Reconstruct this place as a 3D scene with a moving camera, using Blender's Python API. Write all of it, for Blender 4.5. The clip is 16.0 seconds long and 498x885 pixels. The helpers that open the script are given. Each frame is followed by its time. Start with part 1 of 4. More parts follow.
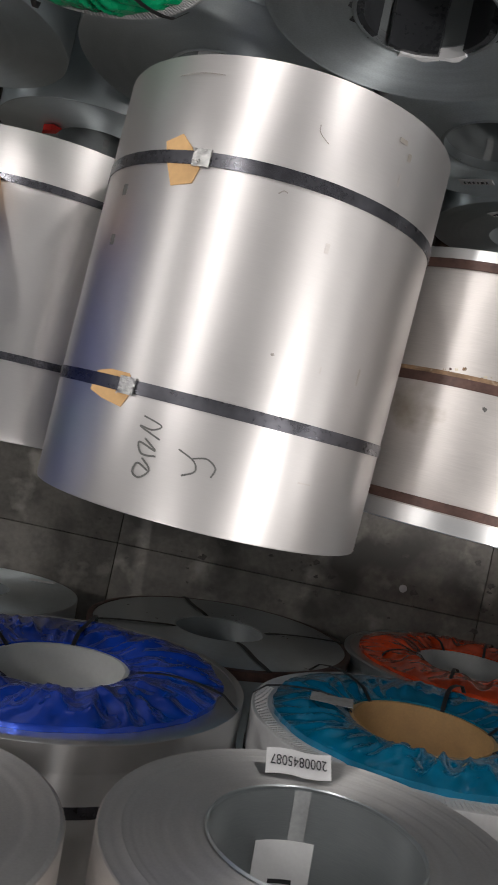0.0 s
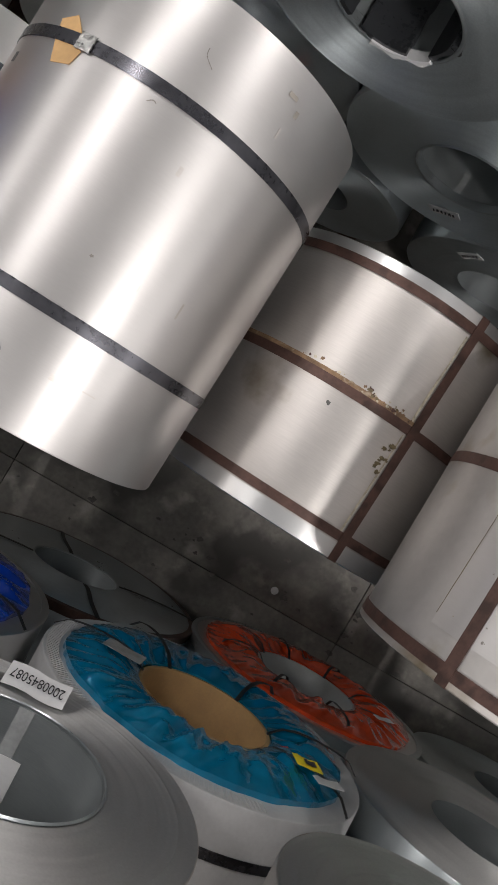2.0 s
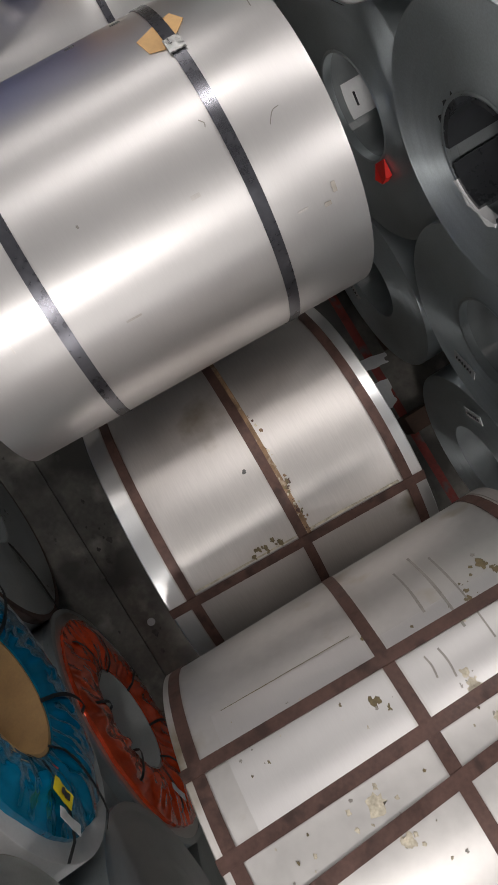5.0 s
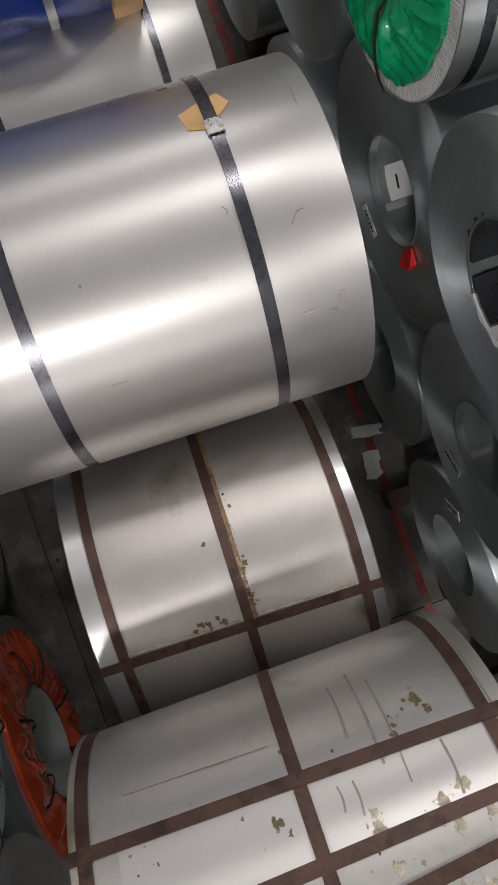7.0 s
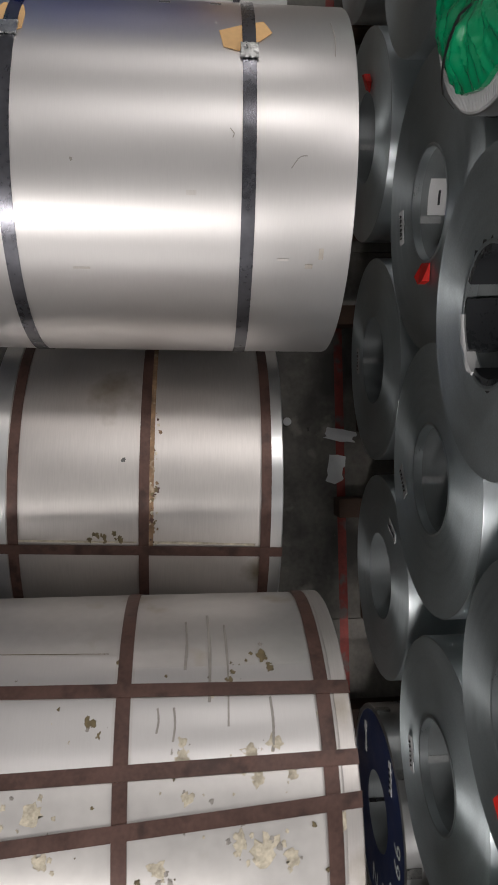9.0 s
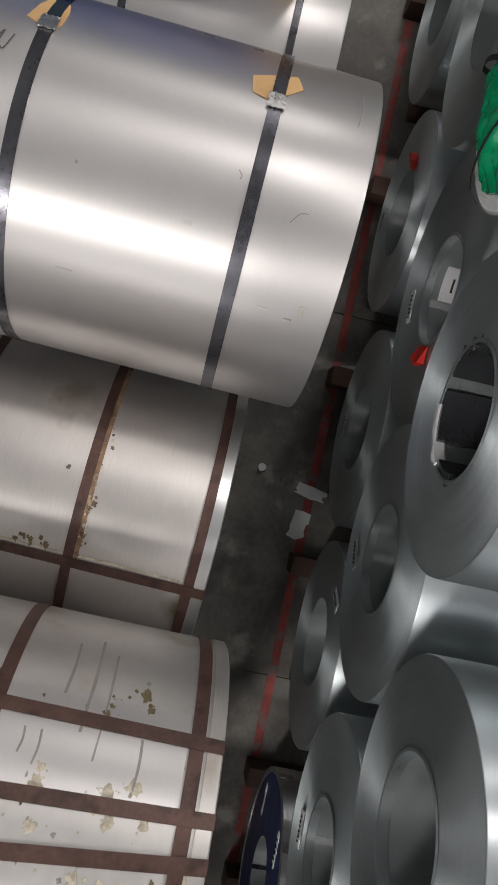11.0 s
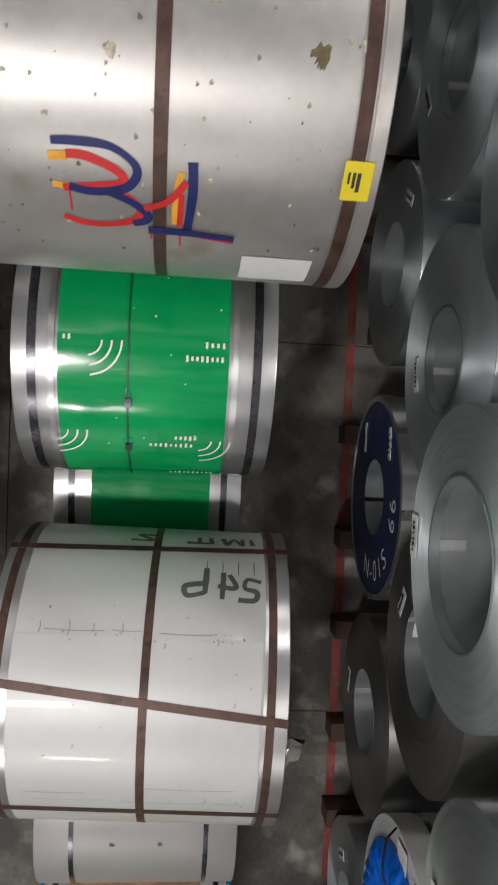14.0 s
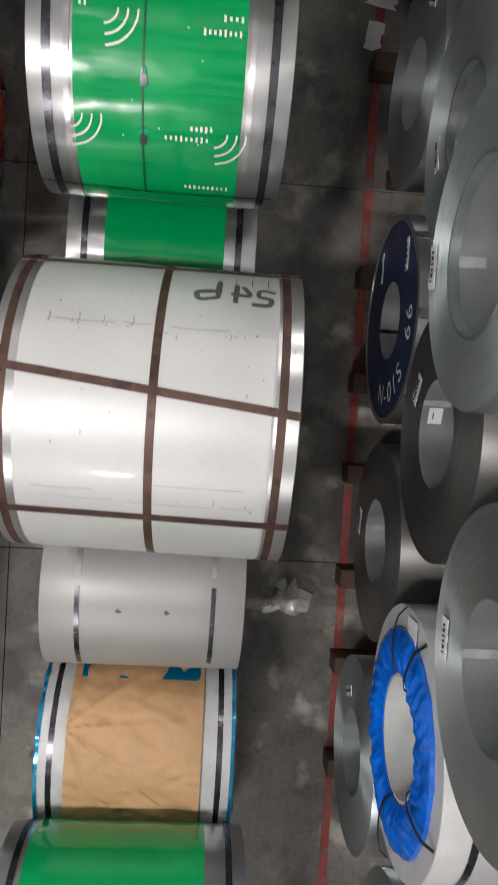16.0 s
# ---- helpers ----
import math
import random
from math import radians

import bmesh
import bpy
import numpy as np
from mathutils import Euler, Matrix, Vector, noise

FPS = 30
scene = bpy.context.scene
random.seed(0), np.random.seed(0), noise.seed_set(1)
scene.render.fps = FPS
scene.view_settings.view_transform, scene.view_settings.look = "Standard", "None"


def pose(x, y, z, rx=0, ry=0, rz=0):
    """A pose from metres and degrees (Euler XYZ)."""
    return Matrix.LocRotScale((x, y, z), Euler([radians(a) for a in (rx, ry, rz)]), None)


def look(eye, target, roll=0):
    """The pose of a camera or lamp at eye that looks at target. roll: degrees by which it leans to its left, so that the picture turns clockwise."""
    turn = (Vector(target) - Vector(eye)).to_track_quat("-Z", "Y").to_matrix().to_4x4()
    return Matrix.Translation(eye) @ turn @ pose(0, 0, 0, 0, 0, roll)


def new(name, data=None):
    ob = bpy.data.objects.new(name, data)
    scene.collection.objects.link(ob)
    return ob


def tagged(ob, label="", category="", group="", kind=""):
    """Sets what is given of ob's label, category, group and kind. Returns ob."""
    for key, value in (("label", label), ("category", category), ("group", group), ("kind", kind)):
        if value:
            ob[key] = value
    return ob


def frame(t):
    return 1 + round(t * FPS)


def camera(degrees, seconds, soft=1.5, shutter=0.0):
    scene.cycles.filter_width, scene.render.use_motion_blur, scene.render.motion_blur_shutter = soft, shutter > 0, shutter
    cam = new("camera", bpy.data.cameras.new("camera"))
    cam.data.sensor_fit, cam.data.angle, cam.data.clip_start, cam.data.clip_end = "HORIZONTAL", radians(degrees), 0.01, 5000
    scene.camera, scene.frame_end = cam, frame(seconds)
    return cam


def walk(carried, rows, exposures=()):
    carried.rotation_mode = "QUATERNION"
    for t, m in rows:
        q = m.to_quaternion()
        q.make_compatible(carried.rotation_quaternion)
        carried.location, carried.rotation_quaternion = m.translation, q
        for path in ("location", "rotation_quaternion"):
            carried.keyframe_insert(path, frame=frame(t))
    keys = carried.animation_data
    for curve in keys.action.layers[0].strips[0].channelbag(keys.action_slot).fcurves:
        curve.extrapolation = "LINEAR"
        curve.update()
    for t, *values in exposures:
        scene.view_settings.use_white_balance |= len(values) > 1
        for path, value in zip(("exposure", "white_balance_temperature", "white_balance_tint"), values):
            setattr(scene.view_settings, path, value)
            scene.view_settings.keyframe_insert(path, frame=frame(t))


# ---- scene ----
# The camera is carried above the stacks and looks down. PATH is written in a frame whose y points down and z across the aisle.
cam = camera(36.0, 16.0, soft=1.1, shutter=0.25)
S = 0.87  # metres of the world for one unit of the plan
EYE_BASE = 5.75 * S
PATH = [
    (0, (0.7216, -0.4224, 0.3686), (0.7651, 1.5771, 0.3796), 12.39),
    (0.5, (0.8945, -0.4136, 0.3492), (0.9535, 1.5855, 0.3556), 13.97),
    (1, (1.0650, -0.4086, 0.3427), (1.1401, 1.5899, 0.3527), 18.00),
    (1.5, (1.1989, -0.4096, 0.3513), (1.2929, 1.5881, 0.3629), 24.03),
    (2, (1.2516, -0.4101, 0.3895), (1.3457, 1.5876, 0.4074), 30.32),
    (2.5, (1.2151, -0.3986, 0.4472), (1.3045, 1.5991, 0.4791), 37.16),
    (3, (1.1504, -0.3831, 0.5033), (1.2071, 1.6148, 0.5763), 43.16),
    (3.5, (1.1511, -0.3787, 0.5427), (1.1738, 1.6190, 0.6370), 48.21),
    (4, (1.2577, -0.3879, 0.5658), (1.2770, 1.6093, 0.6688), 52.26),
    (4.5, (1.3883, -0.4017, 0.5725), (1.4127, 1.5953, 0.6779), 55.65),
    (4.7, (1.4310, -0.4057, 0.5779), (1.4630, 1.5912, 0.6849), 56.84),
    (6.8, (1.2601, -0.3804, 0.7143), (1.2542, 1.6142, 0.8604), 69.09),
    (7, (1.2822, -0.3826, 0.7275), (1.2718, 1.6117, 0.8783), 70.31),
    (7.5, (1.3897, -0.3934, 0.7513), (1.3806, 1.6005, 0.9070), 73.99),
    (8, (1.4989, -0.4121, 0.7788), (1.5039, 1.5817, 0.9366), 78.50),
    (8.5, (1.5354, -0.4220, 0.8175), (1.5517, 1.5718, 0.9738), 83.43),
    (9, (1.4630, -0.4125, 0.8765), (1.4823, 1.5809, 1.0371), 88.57),
    (9.5, (1.3579, -0.3917, 0.9466), (1.3503, 1.6007, 1.1206), 93.57),
    (9.7, (1.3240, -0.3881, 0.9735), (1.2967, 1.6036, 1.1529), 95.65),
    (12, (1.8708, -0.4219, 1.0055), (1.7824, 1.5690, 1.1738), 102.89),
    (12.5, (2.2833, -0.4518, 0.9712), (2.2090, 1.5406, 1.1288), 99.50),
    (13, (2.8019, -0.4840, 0.9385), (2.7807, 1.5095, 1.0986), 96.26),
    (13.5, (3.2371, -0.5030, 0.9304), (3.2877, 1.4884, 1.1093), 93.63),
    (14, (3.5569, -0.5074, 0.7761), (3.6370, 1.4838, 0.9460), 92.22),
    (14.5, (3.7590, -0.4745, 0.6518), (3.8513, 1.5175, 0.8043), 91.51),
    (15, (3.9981, -0.4602, 0.6267), (4.0806, 1.5339, 0.7564), 91.46),
    (15.5, (4.3455, -0.4638, 0.7141), (4.4180, 1.5309, 0.8400), 91.97),
    (16, (4.8034, -0.4945, 0.8341), (4.8929, 1.4986, 0.9730), 93.35),
]
walk(cam, [(t, pose(0, 0, EYE_BASE, -90) @ look(Vector(eye) * S, Vector(target) * S, roll)) for t, eye, target, roll in PATH],
     [(0, 0.12), (4, -0.02), (7, -0.15), (8.5, -0.24), (9.5, -0.1), (12, -0.05), (12.5, 0.03), (14, -0.3), (14.5, -0.28), (15, -0.34), (15.5, -0.02), (16, 0.03)])

# ---- light ----
world = bpy.data.worlds.new("world")
world.use_nodes = True
world.node_tree.nodes["Background"].inputs[0].default_value = (0.55, 0.6, 0.65, 1)
world.node_tree.nodes["Background"].inputs[1].default_value = 0.05
scene.world = world
LAMP_Z = 11.0
# Rows at y -9.5 and 11.5 are assumed lamps, added to brighten the stacks' ends.
LAMPS = [(6.2, -1.8, 330), (-2.9, 2.6, 105), (15.3, -1.8, 420), (-12.0, 2.6, 330), (-2.9, -9.5, 360), (6.2, -9.5, 270), (-2.9, 11.5, 560), (6.2, 11.5, 560)]
# emission of the unseen fill panels under the roof
ROOF_FILL = 0.38
LAMP_COLOR = (1.0, 0.955, 0.935)


# ---- materials ----
def mat(name, color, rough=0.5, metal=0.0, spread=0.12, scale=6.0, grain=60.0, stretch=(1, 1, 1), bump=0.15, aniso=0.0,
        stain=None, stain_at=0.6, stain_scale=3.0, coat=0.0, rand=0.0, spec=0.5, rough_var=0.12,
        scuff=None, scuff_at=0.6, scuff_scale=3.0):
    m = bpy.data.materials.new(name)
    m.use_nodes = True
    nt = m.node_tree
    nt.nodes.clear()
    N, L = nt.nodes.new, nt.links.new
    out, b = N("ShaderNodeOutputMaterial"), N("ShaderNodeBsdfPrincipled")
    L(b.outputs[0], out.inputs[0])
    tc, mp = N("ShaderNodeTexCoord"), N("ShaderNodeMapping")
    mp.inputs["Scale"].default_value = stretch
    L(tc.outputs["Object"], mp.inputs[0])
    big, fine = N("ShaderNodeTexNoise"), N("ShaderNodeTexNoise")
    big.inputs["Scale"].default_value, fine.inputs["Scale"].default_value = scale, grain
    big.inputs["Detail"].default_value, fine.inputs["Detail"].default_value = 5, 4
    L(tc.outputs["Object"], big.inputs["Vector"])
    L(mp.outputs[0], fine.inputs["Vector"])
    add = N("ShaderNodeMath")
    add.operation = "MULTIPLY_ADD"
    L(fine.outputs[0], add.inputs[0])
    add.inputs[1].default_value = 0.5
    L(big.outputs[0], add.inputs[2])
    ramp = N("ShaderNodeMapRange")
    ramp.inputs[1].default_value, ramp.inputs[2].default_value = 0.5, 1.0
    ramp.inputs[3].default_value, ramp.inputs[4].default_value = 1 - spread, 1 + spread
    L(add.outputs[0], ramp.inputs[0])
    hsv = N("ShaderNodeHueSaturation")
    hsv.inputs["Color"].default_value = (*color, 1)
    if rand:
        info, rr, mul = N("ShaderNodeObjectInfo"), N("ShaderNodeMapRange"), N("ShaderNodeMath")
        rr.inputs[3].default_value, rr.inputs[4].default_value = 1 - rand, 1 + rand
        L(info.outputs["Random"], rr.inputs[0])
        mul.operation = "MULTIPLY"
        L(rr.outputs[0], mul.inputs[0]), L(ramp.outputs[0], mul.inputs[1]), L(mul.outputs[0], hsv.inputs["Value"])
    else:
        L(ramp.outputs[0], hsv.inputs["Value"])
    col = hsv.outputs[0]
    for spot, spot_at, spot_scale, shift in ((scuff, scuff_at, scuff_scale, 11.0), (stain, stain_at, stain_scale, 0.0)):
        if spot:
            sn, sr, mix, mv = N("ShaderNodeTexNoise"), N("ShaderNodeMapRange"), N("ShaderNodeMix"), N("ShaderNodeMapping")
            mv.inputs["Location"].default_value = (shift, shift, shift)
            L(tc.outputs["Object"], mv.inputs[0])
            sn.inputs["Scale"].default_value, sn.inputs["Detail"].default_value = spot_scale, 8
            L(mv.outputs[0], sn.inputs["Vector"])
            sr.inputs[1].default_value, sr.inputs[2].default_value = spot_at, spot_at + 0.12
            L(sn.outputs[0], sr.inputs[0])
            mix.data_type = "RGBA"
            mix.inputs["B"].default_value = (*spot, 1)
            L(sr.outputs[0], mix.inputs["Factor"]), L(col, mix.inputs["A"])
            col = mix.outputs["Result"]
    L(col, b.inputs["Base Color"])
    b.inputs["Metallic"].default_value = metal
    b.inputs["Specular IOR Level"].default_value = spec
    rg = N("ShaderNodeMapRange")
    rg.inputs[1].default_value, rg.inputs[2].default_value = 0.35, 1.1
    rg.inputs[3].default_value, rg.inputs[4].default_value = max(0.03, rough - rough_var), min(1, rough + rough_var)
    L(add.outputs[0], rg.inputs[0]), L(rg.outputs[0], b.inputs["Roughness"])
    b.inputs["Coat Weight"].default_value = coat
    if aniso:
        tan = N("ShaderNodeTangent")
        tan.direction_type, tan.axis = "RADIAL", "Y"
        L(tan.outputs[0], b.inputs["Tangent"])
        b.inputs["Anisotropic"].default_value = aniso
        b.inputs["Anisotropic Rotation"].default_value = 0.25
    if bump:
        bp = N("ShaderNodeBump")
        bp.inputs["Strength"].default_value, bp.inputs["Distance"].default_value = bump, 0.004
        L(add.outputs[0], bp.inputs["Height"]), L(bp.outputs[0], b.inputs["Normal"])
    return m


ROLL = (0.6, 9, 0.6)
STEEL = mat("cold_rolled_steel", (0.58, 0.562, 0.55), 0.44, 0.93, 0.05, 2.0, 40, ROLL, 0.012, 0.6, rough_var=0.07)
STEEL_DULL = mat("dull_steel_wrap", (0.57, 0.54, 0.515), 0.46, 0.86, 0.12, 3.0, 30, ROLL, 0.03, 0.5, stain=(0.28, 0.235, 0.17), stain_at=0.58, stain_scale=2.6)
STEEL_WORN = mat("stained_steel_wrap", (0.54, 0.52, 0.5), 0.46, 0.8, 0.1, 3.0, 35, (1, 1, 1), 0.04, 0.4, stain=(0.42, 0.37, 0.29), stain_at=0.62, stain_scale=4)
GALV = mat("bright_galvanised_band", (0.66, 0.66, 0.655), 0.33, 0.95, 0.05, 6, 50, ROLL, 0.015, 0.5, rough_var=0.08)
DARK = mat("dark_rolled_steel", (0.54, 0.585, 0.6), 0.34, 0.88, 0.12, 2.5, 60, ROLL, 0.02, 0.5, rand=0.15)
DARK_FACE = mat("dark_strip_edges", (0.56, 0.61, 0.625), 0.5, 0.86, 0.16, 2.0, 120, (1, 0.1, 1), 0.03, 0.88, rand=0.3, rough_var=0.06)
BLACKENED = mat("blackened_rolled_steel", (0.2, 0.195, 0.185), 0.4, 0.8, 0.16, 2.0, 90, (1, 0.1, 1), 0.03, 0.7)
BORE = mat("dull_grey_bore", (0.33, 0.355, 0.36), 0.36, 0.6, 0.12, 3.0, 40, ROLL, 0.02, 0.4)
GREY_FACE = mat("grey_strip_edges", (0.58, 0.575, 0.565), 0.58, 0.85, 0.12, 2.0, 120, (1, 0.1, 1), 0.03, 0.85, rand=0.1, rough_var=0.05)
WHITE = mat("white_painted_wrap", (0.52, 0.52, 0.512), 0.45, 0.2, 0.05, 2.5, 30, (1, 1, 1), 0.02, 0.0, stain=(0.42, 0.41, 0.385), stain_at=0.7, stain_scale=2.5, coat=0.1)
PALE = mat("pale_grey_coated_steel", (0.34, 0.328, 0.32), 0.5, 0.35, 0.07, 2.5, 30, ROLL, 0.03)
STRAP = mat("black_steel_strap", (0.1, 0.1, 0.112), 0.27, 0.95, 0.2, 8, 60, (1, 1, 1), 0.08)
RUST = mat("rusty_brown_strap", (0.085, 0.046, 0.037), 0.45, 0.4, 0.35, 12, 90, (1, 1, 1), 0.2, stain=(0.045, 0.025, 0.02), stain_at=0.55, stain_scale=14)
GREEN = mat("green_plastic_film", (0.0, 0.31, 0.085), 0.16, 0.0, 0.1, 5, 14, (4, 1, 4), 0.14, coat=0.15)
BLUE = mat("royal_blue_plastic_film", (0.008, 0.07, 0.6), 0.17, 0.5, 0.2, 9, 24, (1, 1, 1), 0.2, coat=1.0)
TARP = mat("dark_blue_cover_film", (0.008, 0.03, 0.2), 0.3, 0.0, 0.25, 6, 30, (1, 1, 1), 0.1, coat=0.4)
CYAN = mat("cyan_plastic_film", (0.0, 0.27, 0.5), 0.15, 0.55, 0.2, 9, 24, (1, 1, 1), 0.2, coat=1.0)
ORANGE = mat("orange_plastic_film", (0.85, 0.075, 0.01), 0.18, 0.35, 0.25, 9, 24, (1, 1, 1), 0.2, coat=1.0)
SKY = mat("bright_blue_plastic_film", (0.0, 0.12, 0.62), 0.22, 0.0, 0.2, 9, 24, (1, 1, 1), 0.2, coat=0.4)
MINT = mat("bright_green_plastic_film", (0.0, 0.3, 0.12), 0.26, 0.0, 0.2, 9, 24, (1, 1, 1), 0.2, coat=0.3)
CARD = mat("brown_cardboard", (0.55, 0.34, 0.15), 0.75, 0.0, 0.12, 8, 80, (1, 1, 1), 0.15)
KRAFT = mat("brown_kraft_paper", (0.5, 0.3, 0.15), 0.6, 0.0, 0.1, 5, 50, (1, 1, 1), 0.12)
RIM = mat("grey_corrugated_edge_guard", (0.52, 0.52, 0.52), 0.5, 0.1, 0.1, 8, 60, (1, 1, 1), 0.1)
GREYBOARD = mat("pale_grey_core_board", (0.5, 0.51, 0.5), 0.7, 0.0, 0.08, 6, 50, (1, 1, 1), 0.1)
NAVY = mat("navy_painted_face", (0.02, 0.032, 0.1), 0.4, 0.1, 0.25, 6, 60, (1, 1, 1), 0.1)
PAPER = mat("white_paper", (0.72, 0.72, 0.72), 0.6, 0.0, 0.05, 10, 80, (1, 1, 1), 0.08)
INK = mat("black_ink", (0.03, 0.03, 0.035), 0.5, 0.0, 0.1)
WHITE_INK = mat("white_print", (0.75, 0.8, 0.76), 0.5, 0.0, 0.06)
RED_TAPE = mat("red_tape", (0.7, 0.02, 0.012), 0.45, 0.0, 0.1)
YELLOW = mat("yellow_sticker", (0.75, 0.6, 0.02), 0.5, 0.0, 0.06)
TAPE = mat("clear_plastic_tape", (0.36, 0.37, 0.37), 0.2, 0.0, 0.2, 10, 60, (1, 1, 1), 0.3, coat=0.6)
SPRAY_RED = mat("red_spray_paint", (0.55, 0.02, 0.02), 0.5, 0.0, 0.15, 20)
SPRAY_BLUE = mat("blue_spray_paint", (0.009, 0.016, 0.11), 0.5, 0.0, 0.15, 20)
SPRAY_YELLOW = mat("yellow_spray_paint", (0.75, 0.36, 0.03), 0.5, 0.0, 0.15, 20)
MARKER = mat("faded_black_marker", (0.09, 0.09, 0.085), 0.5, 0.1, 0.2, 20)
TIMBER = mat("rough_brown_timber", (0.065, 0.036, 0.024), 0.8, 0.0, 0.3, 6, 40, (6, 0.6, 6), 0.4, rand=0.3)
CONCRETE = mat("worn_concrete", (0.145, 0.134, 0.118), 0.6, 0.0, 0.4, 3.4, 25, (1, 1, 1), 0.25, stain=(0.06, 0.056, 0.05), stain_at=0.5, stain_scale=1.5,
               scuff=(0.32, 0.3, 0.265), scuff_at=0.57, scuff_scale=3.4)
LINE = mat("worn_red_floor_paint", (0.24, 0.04, 0.032), 0.6, 0.0, 0.3, 8, 40, (1, 1, 1), 0.15, stain=(0.14, 0.11, 0.1), stain_at=0.52, stain_scale=7)
WALL = mat("grey_hall_cladding", (0.4, 0.41, 0.42), 0.6, 0.2, 0.1, 1.0, 10)
ROOF = mat("grey_roof_sheet", (0.3, 0.31, 0.32), 0.6, 0.2, 0.1, 1.0, 10)
BUCKLE = mat("zinc_strap_seal", (0.42, 0.42, 0.41), 0.32, 0.95, 0.3, 40, 110, (1, 1, 1), 0.8)
DIRT = mat("dried_pale_spatter", (0.43, 0.385, 0.3), 0.85, 0.0, 0.4, 40, 150, (1, 1, 1), 0.5)
WATER = mat("grey_water_run", (0.27, 0.25, 0.225), 0.5, 0.3, 0.2, 20, 80)
RUN = mat("brown_rust_run", (0.2, 0.125, 0.07), 0.6, 0.2, 0.5, 20, 90, (1, 1, 1), 0.2, stain=(0.36, 0.29, 0.21), stain_at=0.55, stain_scale=30)
TIE = mat("black_plastic_tie", (0.015, 0.015, 0.016), 0.5, 0.0, 0.15)
OIL = mat("dark_rust_pit", (0.13, 0.1, 0.05), 0.7, 0.0, 0.4, 40, 150, (1, 1, 1), 0.4)


# ---- mesh helpers ----
def finish(name, bm, material, parent=None, label="", at=(0, 0, 0), sharp=38):
    bmesh.ops.recalc_face_normals(bm, faces=bm.faces[:])
    for f in bm.faces:
        f.smooth = True
    for e in bm.edges:
        if len(e.link_faces) == 2 and e.calc_face_angle(0) > radians(sharp):
            e.smooth = False
    me = bpy.data.meshes.new(name)
    bm.to_mesh(me)
    bm.free()
    me.materials.append(material)
    ob = new(name, me)
    ob.location = at
    if parent:
        ob.parent = parent
    else:
        ob.location, ob.scale = Vector(at) * S, (S, S, S)
    if label:
        ob["label"] = label
    return ob


def lathe(profile, seg=112, closed=False, wob=0.0, seed=0.0):
    """Profile of (y, r) turned about the y axis."""
    bm = bmesh.new()
    rings = []
    for y, r in profile:
        ring = []
        for i in range(seg):
            a = 2 * math.pi * i / seg
            k = wob * (noise.noise((math.cos(a) * 1.3 + seed, math.sin(a) * 1.3, y * 2)))
            ring.append(bm.verts.new(((r + k) * math.sin(a), y, (r + k) * math.cos(a))))
        rings.append(ring)
    pairs = list(zip(rings, rings[1:])) + ([(rings[-1], rings[0])] if closed else [])
    for p, q in pairs:
        for i in range(seg):
            j = (i + 1) % seg
            bm.faces.new((p[i], p[j], q[j], q[i]))
    return bm


def wound_face(y, out, r0, r1, rng, steps=22, amp=0.004):
    """Profile points of a wound end from radius r0 to r1: small ledges where the strip has shifted."""
    pts, off = [], 0.0
    for i in range(steps + 1):
        r = r0 + (r1 - r0) * i / steps
        off = 0.75 * off + rng.uniform(-amp, amp)
        pts.append((y + out * off, r))
    return pts


def arc_patch(r, thick, y0, y1, a0, a1, na=None, ny=2, bump=0.0, seed=0.0, skew=0.0):
    """A thin curved plate on a cylinder round y; angles in degrees from the top towards +x. skew shifts the angle along y."""
    na = na or max(2, int(abs(a1 - a0) / 4))
    bm = bmesh.new()
    sheets = []
    for k, rr in enumerate((r, r + thick)):
        rows = []
        for i in range(na + 1):
            row = []
            for j in range(ny + 1):
                v = j / ny
                a = radians(a0 + (a1 - a0) * i / na + skew * v)
                y = y0 + (y1 - y0) * v
                d = 0.0
                if bump and k:
                    d = bump * (0.5 + noise.noise((math.sin(a) * 5 + seed, y * 5, math.cos(a) * 5)) + 0.5 * noise.noise((math.sin(a) * 13 + seed, y * 13, 3)))
                q = rr + max(0, d)
                row.append(bm.verts.new((q * math.sin(a), y, q * math.cos(a))))
            rows.append(row)
        sheets.append(rows)
    for k, rows in enumerate(sheets):
        for i in range(na):
            for j in range(ny):
                f = (rows[i][j], rows[i + 1][j], rows[i + 1][j + 1], rows[i][j + 1])
                bm.faces.new(f if k else f[::-1])
    lo, hi = sheets
    edge = [(i, 0) for i in range(na + 1)] + [(na, j) for j in range(1, ny + 1)] + [(i, ny) for i in range(na - 1, -1, -1)] + [(0, j) for j in range(ny - 1, 0, -1)]
    for (i, j), (p, q) in zip(edge, edge[1:] + edge[:1]):
        bm.faces.new((lo[i][j], lo[p][q], hi[p][q], hi[i][j]))
    return bm


def band(r, y, w, thick=0.0025, seg=96):
    return lathe([(y - w / 2, r + 0.0004), (y - w / 2, r + thick), (y + w / 2, r + thick), (y + w / 2, r + 0.0004)], seg, True)


def box(cx, cy, cz, sx, sy, sz, bevel=0.0):
    bm = bmesh.new()
    bmesh.ops.create_cube(bm, size=1, matrix=Matrix.Translation((cx, cy, cz)) @ Matrix.Diagonal((sx, sy, sz, 1)))
    if bevel:
        bmesh.ops.bevel(bm, geom=bm.edges[:], offset=bevel, segments=2, affect="EDGES", profile=0.5)
    return bm


